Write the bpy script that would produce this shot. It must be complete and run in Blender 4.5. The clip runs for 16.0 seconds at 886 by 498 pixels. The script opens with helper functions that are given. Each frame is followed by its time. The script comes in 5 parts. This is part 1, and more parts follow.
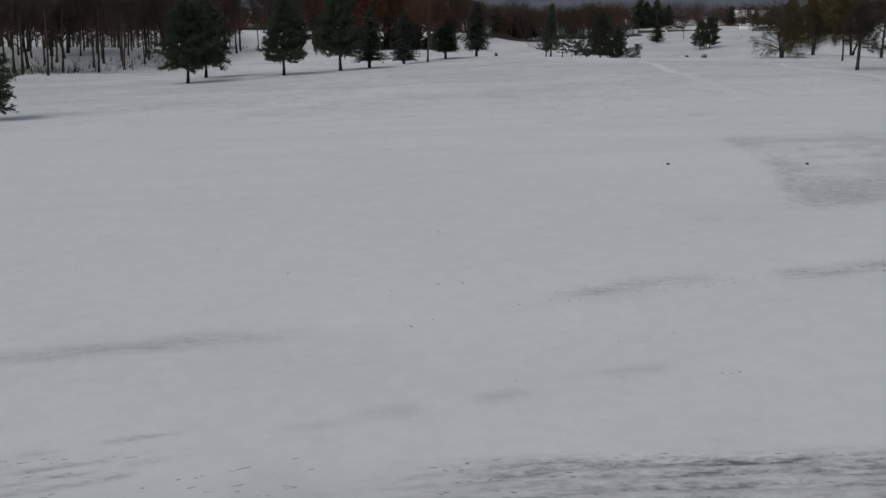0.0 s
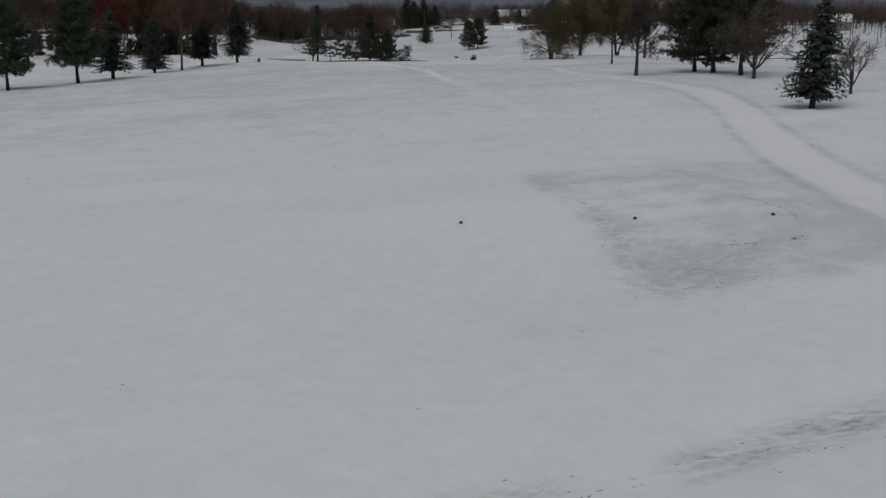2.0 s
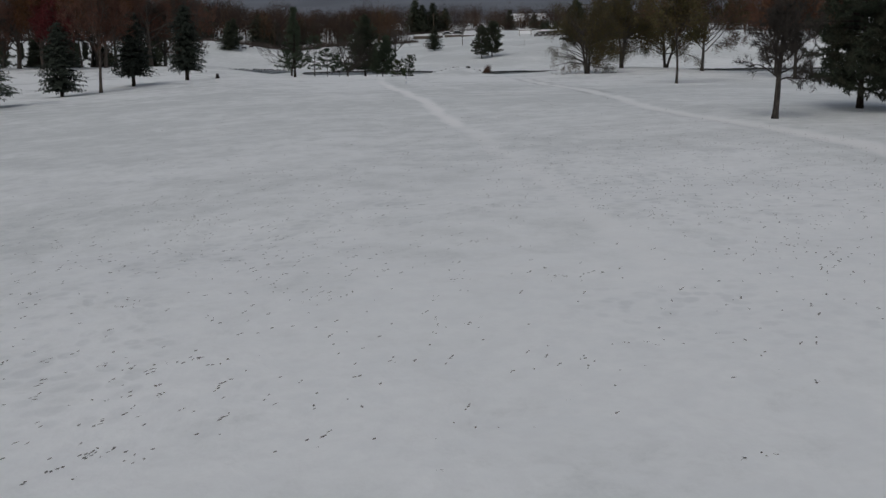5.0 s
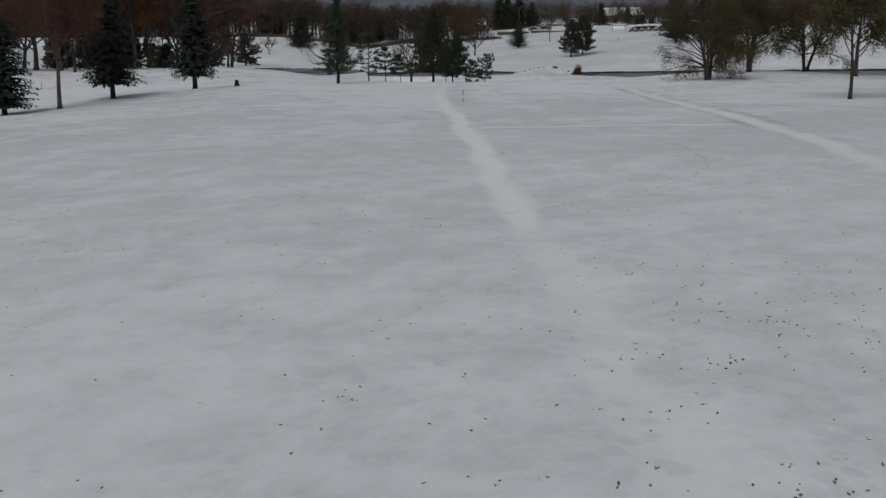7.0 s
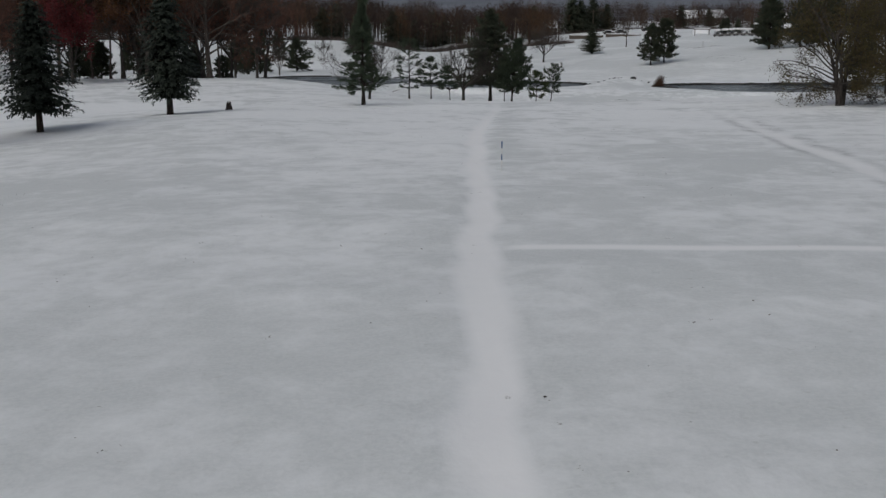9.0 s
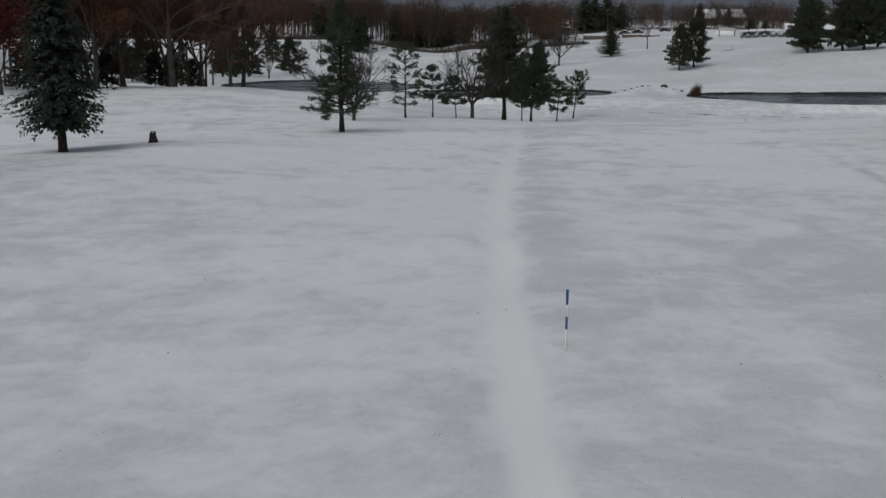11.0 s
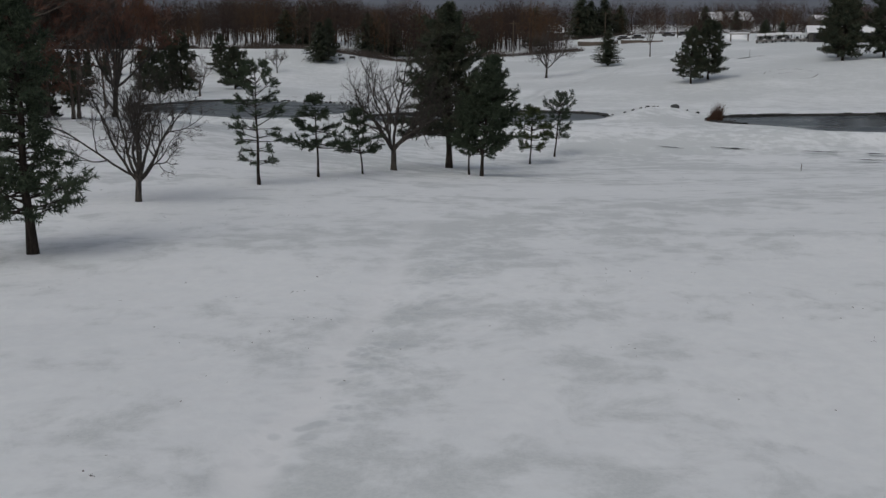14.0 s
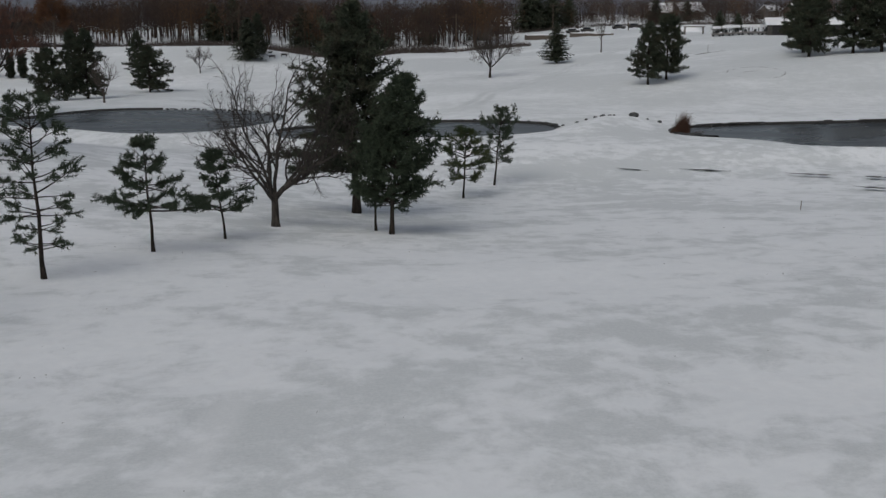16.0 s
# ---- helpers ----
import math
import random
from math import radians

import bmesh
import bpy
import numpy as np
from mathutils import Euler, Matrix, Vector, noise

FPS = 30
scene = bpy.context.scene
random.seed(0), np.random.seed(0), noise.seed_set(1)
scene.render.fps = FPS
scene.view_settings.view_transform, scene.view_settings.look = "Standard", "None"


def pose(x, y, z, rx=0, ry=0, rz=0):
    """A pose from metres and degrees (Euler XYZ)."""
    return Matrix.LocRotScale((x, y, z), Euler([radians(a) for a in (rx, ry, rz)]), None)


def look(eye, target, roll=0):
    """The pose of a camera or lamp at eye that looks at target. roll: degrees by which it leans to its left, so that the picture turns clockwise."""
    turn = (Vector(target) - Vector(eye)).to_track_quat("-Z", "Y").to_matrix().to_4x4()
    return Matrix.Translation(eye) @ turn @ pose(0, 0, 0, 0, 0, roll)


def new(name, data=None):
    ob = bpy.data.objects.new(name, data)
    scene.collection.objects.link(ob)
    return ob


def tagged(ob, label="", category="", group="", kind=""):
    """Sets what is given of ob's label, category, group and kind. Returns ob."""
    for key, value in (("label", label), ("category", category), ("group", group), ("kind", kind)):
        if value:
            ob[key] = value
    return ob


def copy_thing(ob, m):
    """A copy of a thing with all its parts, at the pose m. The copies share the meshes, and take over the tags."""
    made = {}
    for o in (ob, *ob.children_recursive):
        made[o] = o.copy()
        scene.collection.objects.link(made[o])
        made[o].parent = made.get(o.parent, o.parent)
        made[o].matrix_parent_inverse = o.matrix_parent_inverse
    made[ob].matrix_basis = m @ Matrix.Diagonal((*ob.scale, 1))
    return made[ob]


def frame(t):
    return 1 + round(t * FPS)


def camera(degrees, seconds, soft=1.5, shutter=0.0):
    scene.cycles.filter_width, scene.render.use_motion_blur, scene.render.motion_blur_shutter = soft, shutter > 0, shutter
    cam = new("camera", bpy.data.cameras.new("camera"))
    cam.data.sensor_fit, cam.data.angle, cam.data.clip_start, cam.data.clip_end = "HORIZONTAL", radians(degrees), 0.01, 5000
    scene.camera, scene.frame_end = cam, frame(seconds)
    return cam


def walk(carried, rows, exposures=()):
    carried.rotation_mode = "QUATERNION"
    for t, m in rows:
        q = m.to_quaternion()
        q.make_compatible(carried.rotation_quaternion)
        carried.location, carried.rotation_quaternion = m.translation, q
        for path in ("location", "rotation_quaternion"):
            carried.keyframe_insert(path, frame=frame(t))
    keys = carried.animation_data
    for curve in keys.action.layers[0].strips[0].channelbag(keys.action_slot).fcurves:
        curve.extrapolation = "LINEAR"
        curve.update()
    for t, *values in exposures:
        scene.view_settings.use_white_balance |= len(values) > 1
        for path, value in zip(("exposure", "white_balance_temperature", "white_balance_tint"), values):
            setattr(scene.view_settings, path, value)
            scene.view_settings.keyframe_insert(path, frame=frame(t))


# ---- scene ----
# ======== camera ========
cam = camera(46.5, 16.0, soft=1.45)
walk(cam, [
    (0, look((0.06, 0.23, 6.18), (-0.19, 97.80, -15.71), 0.45)),
    (0.5, look((0.03, 2.19, 6.35), (3.81, 99.65, -15.72), 0.24)),
    (1, look((0.26, 4.27, 6.46), (11.68, 101.10, -15.75), 0.07)),
    (1.5, look((0.77, 6.75, 6.59), (18.92, 102.59, -15.44), 0.11)),
    (2, look((1.62, 9.98, 6.62), (22.37, 105.33, -15.20), 0.08)),
    (2.5, look((2.37, 13.62, 6.61), (23.40, 108.94, -15.10), 0.06)),
    (3, look((3.41, 18.27, 6.57), (24.11, 113.71, -14.94), -0.12)),
    (5.5, look((11.32, 52.70, 6.55), (30.20, 148.55, -14.82), 0.07)),
    (6, look((12.81, 59.70, 6.42), (30.02, 155.85, -15.00), 0.22)),
    (6.5, look((14.24, 66.06, 6.31), (28.79, 162.58, -15.40), 0.18)),
    (7, look((16.38, 73.67, 6.26), (27.98, 170.58, -15.52), -0.18)),
    (7.5, look((18.50, 82.82, 6.18), (27.08, 180.09, -15.38), -0.23)),
    (8, look((19.63, 88.11, 6.23), (26.47, 185.54, -15.22), -0.20)),
    (8.5, look((20.48, 92.60, 6.38), (26.26, 190.10, -15.08), -0.06)),
    (9, look((20.97, 97.40, 6.57), (25.90, 194.92, -15.04), -0.02)),
    (11.5, look((23.05, 125.83, 6.73), (27.46, 223.34, -15.04), 0.25)),
    (12, look((24.21, 132.10, 6.62), (28.78, 229.62, -15.05), 0.17)),
    (12.5, look((25.59, 138.52, 6.49), (30.16, 236.07, -15.06), 0.10)),
    (13, look((27.21, 144.78, 6.36), (31.44, 242.37, -15.03), -0.01)),
    (13.5, look((28.67, 150.17, 6.31), (33.00, 247.80, -14.87), -0.23)),
    (14, look((30.13, 155.92, 6.39), (34.46, 253.56, -14.79), -0.22)),
    (14.5, look((31.32, 161.41, 6.47), (35.62, 259.04, -14.75), -0.19)),
    (15, look((32.73, 166.99, 6.64), (36.62, 264.60, -14.74), -0.31)),
    (15.5, look((33.69, 171.38, 7.01), (37.72, 268.90, -14.78), -0.45)),
    (16, look((33.60, 173.23, 7.14), (42.52, 270.36, -14.89), -0.60)),
], exposures=[(0, -0.05), (3, -0.06), (7, 0.0), (9, 0.10), (12.5, 0.06), (14, 0.10), (14.9, 0.07), (15.6, 0.16), (16, 0.19)])

# ======== light ========
SUN_ELEVATION, SUN_TURN = radians(48), radians(215)
world = bpy.data.worlds.new("world")
scene.world = world
world.use_nodes = True
wn = world.node_tree.nodes
wl = world.node_tree.links
wn.clear()
sky = wn.new("ShaderNodeTexSky")
sky.sky_type = "NISHITA"
sky.sun_disc = False
sky.sun_elevation, sky.sun_rotation = SUN_ELEVATION, SUN_TURN
sky.air_density, sky.dust_density, sky.ozone_density = 1.0, 4.0, 1.0
grey = wn.new("ShaderNodeHueSaturation")          # the overcast takes most of the blue out of the sky
grey.inputs["Saturation"].default_value = 0.60
back = wn.new("ShaderNodeBackground")
back.inputs["Strength"].default_value = 0.060
out = wn.new("ShaderNodeOutputWorld")
wl.new(sky.outputs[0], grey.inputs["Color"])
wl.new(grey.outputs[0], back.inputs["Color"])
wl.new(back.outputs[0], out.inputs["Surface"])

sun_data = bpy.data.lights.new("sun", "SUN")
sun_data.energy, sun_data.angle, sun_data.color = 0.5, radians(40), (0.955, 0.985, 0.98)
sun = new("sun", sun_data)
sun_way = Vector((math.sin(SUN_TURN) * math.cos(SUN_ELEVATION), math.cos(SUN_TURN) * math.cos(SUN_ELEVATION), math.sin(SUN_ELEVATION)))
sun.matrix_world = look(sun_way * 400, (0, 0, 0))

# ======== materials ========


class Nodes:
    """A small wrapper that builds one node material."""

    def __init__(self, name, rough=0.8, spec=0.2):
        self.mat = bpy.data.materials.new(name)
        self.mat.use_nodes = True
        self.tree = self.mat.node_tree
        self.shader = self.tree.nodes["Principled BSDF"]
        self.shader.inputs["Roughness"].default_value = rough
        self.shader.inputs["Specular IOR Level"].default_value = spec
        self.coord = self.add("ShaderNodeTexCoord").outputs["Object"]

    def add(self, kind):
        return self.tree.nodes.new(kind)

    def link(self, a, b):
        self.tree.links.new(a, b)

    def noise(self, scale, detail=4.0, rough=0.55, stretch=None, coord=None):
        n = self.add("ShaderNodeTexNoise")
        n.inputs["Scale"].default_value, n.inputs["Detail"].default_value, n.inputs["Roughness"].default_value = scale, detail, rough
        src = coord or self.coord
        if stretch:
            m = self.add("ShaderNodeMapping")
            m.inputs["Scale"].default_value = stretch
            self.link(src, m.inputs["Vector"])
            src = m.outputs[0]
        self.link(src, n.inputs["Vector"])
        return n.outputs["Fac"]

    def ramp(self, fac, low, high, a=0.0, b=1.0):
        r = self.add("ShaderNodeMapRange")
        r.interpolation_type = "SMOOTHSTEP"
        for k, v in zip((1, 2, 3, 4), (low, high, a, b)):
            r.inputs[k].default_value = v
        self.link(fac, r.inputs[0])
        return r.outputs[0]

    def math(self, op, a, b):
        m = self.add("ShaderNodeMath")
        m.operation = op
        for k, v in enumerate((a, b)):
            if isinstance(v, (int, float)):
                m.inputs[k].default_value = v
            else:
                self.link(v, m.inputs[k])
        return m.outputs[0]

    def mix(self, fac, a, b):
        m = self.add("ShaderNodeMix")
        m.data_type = "RGBA"
        for k, v in ((0, fac), (6, a), (7, b)):
            if isinstance(v, (int, float)):
                m.inputs[k].default_value = v
            elif isinstance(v, tuple):
                m.inputs[k].default_value = (*v, 1)
            else:
                self.link(v, m.inputs[k])
        return m.outputs[2]

    def colour(self, c):
        self.link(c, self.shader.inputs["Base Color"])
        return self

    def bump(self, height, strength, distance):
        b = self.add("ShaderNodeBump")
        b.inputs["Strength"].default_value, b.inputs["Distance"].default_value = strength, distance
        self.link(height, b.inputs["Height"])
        self.link(b.outputs[0], self.shader.inputs["Normal"])
        return self

    def attribute(self, name):
        a = self.add("ShaderNodeAttribute")
        a.attribute_name = name
        return a.outputs["Fac"]

    def chance(self, island=False):
        if island:
            return self.add("ShaderNodeNewGeometry").outputs["Random Per Island"]
        return self.add("ShaderNodeObjectInfo").outputs["Random"]


def snow_ground():
    n = Nodes("snow_over_turf", 0.7, 0.25)
    # thin: thin cover, plus slope shading put into the snow's tone
    thin, packed, dirt = n.attribute("thin"), n.attribute("packed"), n.attribute("dirt")
    drift = n.noise(0.35, 2, 0.5)
    warp = n.add("ShaderNodeVectorMath")
    warp.operation = "MULTIPLY_ADD"
    warp.inputs[1].default_value = (1.6, 0.9, 0)
    spot = n.add("ShaderNodeCombineXYZ")
    n.link(drift, spot.inputs[0])
    n.link(drift, spot.inputs[1])
    n.link(spot.outputs[0], warp.inputs[0])
    n.link(n.coord, warp.inputs[2])
    broad = n.noise(0.085, 4, 0.55, (0.8, 1.2, 1))
    patch = n.noise(0.62, 7, 0.66, (1.0, 0.9, 1), warp.outputs[0])
    fine = n.noise(1.7, 6, 0.66, (1.0, 0.85, 1), warp.outputs[0])
    grain = n.noise(12, 4, 0.7)
    mottle = n.attribute("mottle")
    cover = n.math("ADD", n.math("MULTIPLY", broad, 0.48), n.math("MULTIPLY", patch, 0.52))
    cover = n.math("ADD", n.math("MULTIPLY", n.math("SUBTRACT", cover, 0.5), mottle), 0.5)
    cover = n.math("ADD", cover, n.math("MULTIPLY", n.math("SUBTRACT", fine, 0.5), n.math("MULTIPLY", n.math("MINIMUM", mottle, 1.0), 0.30)))
    cover = n.math("ADD", cover, n.math("MULTIPLY", n.math("SUBTRACT", thin, 0.5), 0.40))
    worn = n.ramp(cover, 0.425, 0.685)
    worn = n.math("MULTIPLY", worn, n.math("SUBTRACT", 1.0, packed))
    base = n.mix(n.ramp(fine, 0.3, 0.7), (0.84, 0.866, 0.88), (0.89, 0.911, 0.92))
    base = n.mix(n.ramp(n.noise(2.6, 5, 0.7), 0.42, 0.66, 0, 0.32), base, (0.79, 0.805, 0.82))
    icy = n.mix(n.ramp(grain, 0.35, 0.65), (0.635, 0.667, 0.672), (0.70, 0.727, 0.73))
    c = n.mix(worn, base, icy)
    c = n.mix(n.math("MULTIPLY", packed, 0.8), c, (0.92, 0.925, 0.93))
    # footprints trodden into the snow
    trod = n.attribute("trod")
    cells = n.add("ShaderNodeTexVoronoi")
    cells.inputs["Scale"].default_value = 2.3
    n.link(warp.outputs[0], cells.inputs["Vector"])
    prints = n.math("MULTIPLY", n.ramp(cells.outputs["Distance"], 0.52, 0.25), n.math("MULTIPLY", trod, n.ramp(patch, 0.40, 0.58, 0.3, 1.0)))
    c = n.mix(n.math("MULTIPLY", prints, 0.8), c, (0.60, 0.635, 0.65))
    # turf blades that come through where the cover is thin
    blades = n.ramp(n.noise(5.5, 6, 0.75, (0.7, 1.2, 1)), 0.58, 0.74)
    blades = n.math("MULTIPLY", blades, n.ramp(n.math("ADD", n.math("MULTIPLY", worn, 0.5), n.math("MULTIPLY", thin, 0.5)), 0.45, 1.0))
    c = n.mix(n.math("MULTIPLY", blades, 0.45), c, (0.30, 0.31, 0.26))
    # grit and soil along cart edges and ditches
    soil = n.math("MULTIPLY", dirt, n.ramp(n.noise(4.6, 6, 0.72, (0.45, 1.5, 1)), 0.30, 0.62))
    speckle = n.ramp(n.noise(8, 4, 0.6, (0.6, 1.3, 1)), 0.38, 0.64, 0.45, 1.0)
    c = n.mix(n.math("MULTIPLY", soil, speckle), c, (0.16, 0.175, 0.18))
    n.colour(c)
    n.bump(n.math("ADD", n.math("MULTIPLY", fine, 1.0), n.math("SUBTRACT", n.math("MULTIPLY", grain, 0.10), n.math("MULTIPLY", prints, 0.8))), 0.14, 0.12)
    return n.mat


def bark(name, dark, light, scale=9.0):
    n = Nodes(name, 0.9, 0.1)
    f = n.noise(scale, 6, 0.7, (1, 1, 0.22))
    blotch = n.noise(1.7, 3)
    c = n.mix(n.ramp(f, 0.35, 0.68), dark, light)
    c = n.mix(n.ramp(blotch, 0.52, 0.75, 0, 0.5), c, tuple(0.6 * v for v in light))
    return n.colour(c).bump(f, 0.8, 0.03).mat


def foliage(name, dark, light, third=None, rough=0.7):
    n = Nodes(name, rough, 0.15)
    c = n.mix(n.chance(True), dark, light)
    c = n.mix(n.ramp(n.noise(0.9, 3), 0.42, 0.66), c, third or dark)
    c = n.mix(n.math("MULTIPLY", n.chance(), 0.35), c, tuple(0.6 * v for v in dark))
    return n.colour(c).mat


def plain(name, colour, rough=0.7, vary=0.25, scale=4.0, spec=0.2, metal=0.0):
    n = Nodes(name, rough, spec)
    n.shader.inputs["Metallic"].default_value = metal
    f = n.noise(scale, 5, 0.6)
    g = n.noise(scale * 8, 3, 0.6)
    c = n.mix(n.ramp(f, 0.3, 0.7), tuple(v * (1 - vary) for v in colour), tuple(min(1, v * (1 + vary)) for v in colour))
    c = n.mix(n.ramp(g, 0.55, 0.8, 0, 0.3), c, tuple(v * 0.6 for v in colour))
    return n.colour(c).bump(g, 0.15, 0.01).mat


def distant_wood():
    """Leafless crowns: the twigs differ a little, whole trees more."""
    n = Nodes("distant_wood", 0.9, 0.05)
    c = n.mix(n.chance(True), (0.040, 0.031, 0.026), (0.082, 0.060, 0.047))
    c = n.mix(n.ramp(n.noise(0.11, 3), 0.44, 0.60), c, (0.040, 0.030, 0.028))
    c = n.mix(n.ramp(n.noise(0.075, 2, 0.5, (1.3, 0.9, 0.4)), 0.54, 0.66, 0, 0.8), c, (0.105, 0.062, 0.034))
    return n.colour(c).mat


def pond_ice():
    n = Nodes("thin_pond_ice", 0.3, 0.5)
    f = n.noise(0.12, 5, 0.6, (0.6, 1.6, 1))
    g = n.noise(1.1, 5, 0.65, (0.6, 1.6, 1))
    c = n.mix(n.ramp(f, 0.35, 0.68), (0.050, 0.055, 0.058), (0.090, 0.098, 0.100))
    c = n.mix(n.ramp(g, 0.62, 0.80, 0, 0.5), c, (0.22, 0.235, 0.24))
    n.link(n.ramp(f, 0.3, 0.7, 0.18, 0.42), n.shader.inputs["Roughness"])
    return n.colour(c).bump(g, 0.12, 0.02).mat


M_SNOW = snow_ground()
M_CAP = plain("settled_snow", (0.80, 0.81, 0.83), 0.75, 0.05, 2.0)
M_ICE = pond_ice()
M_MUD = plain("wet_bank_mud", (0.024, 0.023, 0.020), 0.6, 0.4, 6.0, 0.4)
M_STONE = plain("fieldstone", (0.065, 0.067, 0.066), 0.8, 0.4, 5.0)
M_BARK_DARK = bark("dark_bark", (0.033, 0.029, 0.027), (0.087, 0.077, 0.068))
M_BARK_GREY = bark("grey_bark", (0.052, 0.044, 0.038), (0.136, 0.116, 0.100))
M_BARK_PINE = bark("pine_bark", (0.021, 0.018, 0.015), (0.060, 0.047, 0.040))
M_TWIG = bark("twig_bark", (0.054, 0.045, 0.040), (0.118, 0.097, 0.086), 4.0)
M_TWIG_RED = bark("russet_twig_bark", (0.083, 0.042, 0.033), (0.171, 0.092, 0.068), 4.0)
M_SPRUCE = foliage("spruce_needles", (0.028, 0.036, 0.029), (0.066, 0.081, 0.064), (0.040, 0.050, 0.039))
M_PINE = foliage("pine_needles", (0.035, 0.052, 0.034), (0.090, 0.113, 0.073), (0.057, 0.073, 0.047))
M_PINE_OLD = foliage("old_pine_needles", (0.031, 0.041, 0.029), (0.076, 0.092, 0.061), (0.059, 0.058, 0.039))
M_PINE_YELLOW = foliage("yellowed_pine_needles", (0.028, 0.045, 0.018), (0.095, 0.105, 0.040), (0.035, 0.055, 0.030))
M_WILLOW = foliage("autumn_willow_leaves", (0.046, 0.043, 0.018), (0.120, 0.102, 0.040), (0.085, 0.058, 0.028))
M_RUSSET = foliage("russet_leaves", (0.070, 0.032, 0.014), (0.165, 0.080, 0.032), (0.10, 0.045, 0.018))
M_RED = foliage("dark_red_leaves", (0.075, 0.014, 0.016), (0.160, 0.030, 0.032), (0.10, 0.02, 0.02))
M_REED = foliage("dry_reed", (0.055, 0.030, 0.022), (0.13, 0.075, 0.05), (0.09, 0.045, 0.03))
M_LITTER = foliage("wet_leaf_litter", (0.045, 0.042, 0.038), (0.15, 0.13, 0.10), (0.05, 0.046, 0.036))
M_SCUFF = foliage("wet_turf_scuffs", (0.08, 0.082, 0.08), (0.27, 0.275, 0.27), (0.13, 0.13, 0.12))
M_WOODS = distant_wood()
# haze and dull low sky are put into this blue-grey
M_HAZE_RIDGE = plain("haze_coloured_ridge", (0.17, 0.185, 0.215), 0.95, 0.15, 0.004, 0.0)
M_BLUE = plain("blue_enamel", (0.012, 0.075, 0.20), 0.4, 0.15, 12.0, 0.4)
M_WHITE = plain("white_enamel", (0.72, 0.72, 0.70), 0.45, 0.06, 12.0, 0.4)
M_BLACK = plain("dark_plastic", (0.015, 0.015, 0.017), 0.5, 0.3, 12.0, 0.4)
M_SIDING = plain("pale_siding", (0.17, 0.165, 0.16), 0.7, 0.08, 1.2)
M_SIDING_DARK = plain("weathered_boards", (0.070, 0.066, 0.062), 0.8, 0.3, 2.0)
M_BEIGE = plain("sandstone_render", (0.115, 0.095, 0.078), 0.8, 0.15, 1.5)
M_GLASS = plain("window_glass", (0.03, 0.035, 0.04), 0.12, 0.2, 1.0, 0.6)
M_WOOD = plain("weathered_wood", (0.11, 0.085, 0.065), 0.8, 0.3, 8.0)
M_STUMP = plain("stump_wood", (0.035, 0.028, 0.024), 0.9, 0.4, 8.0)
M_METAL = plain("dull_metal", (0.25, 0.26, 0.27), 0.4, 0.15, 8.0, 0.5, 0.7)

# ======== mesh tools ========


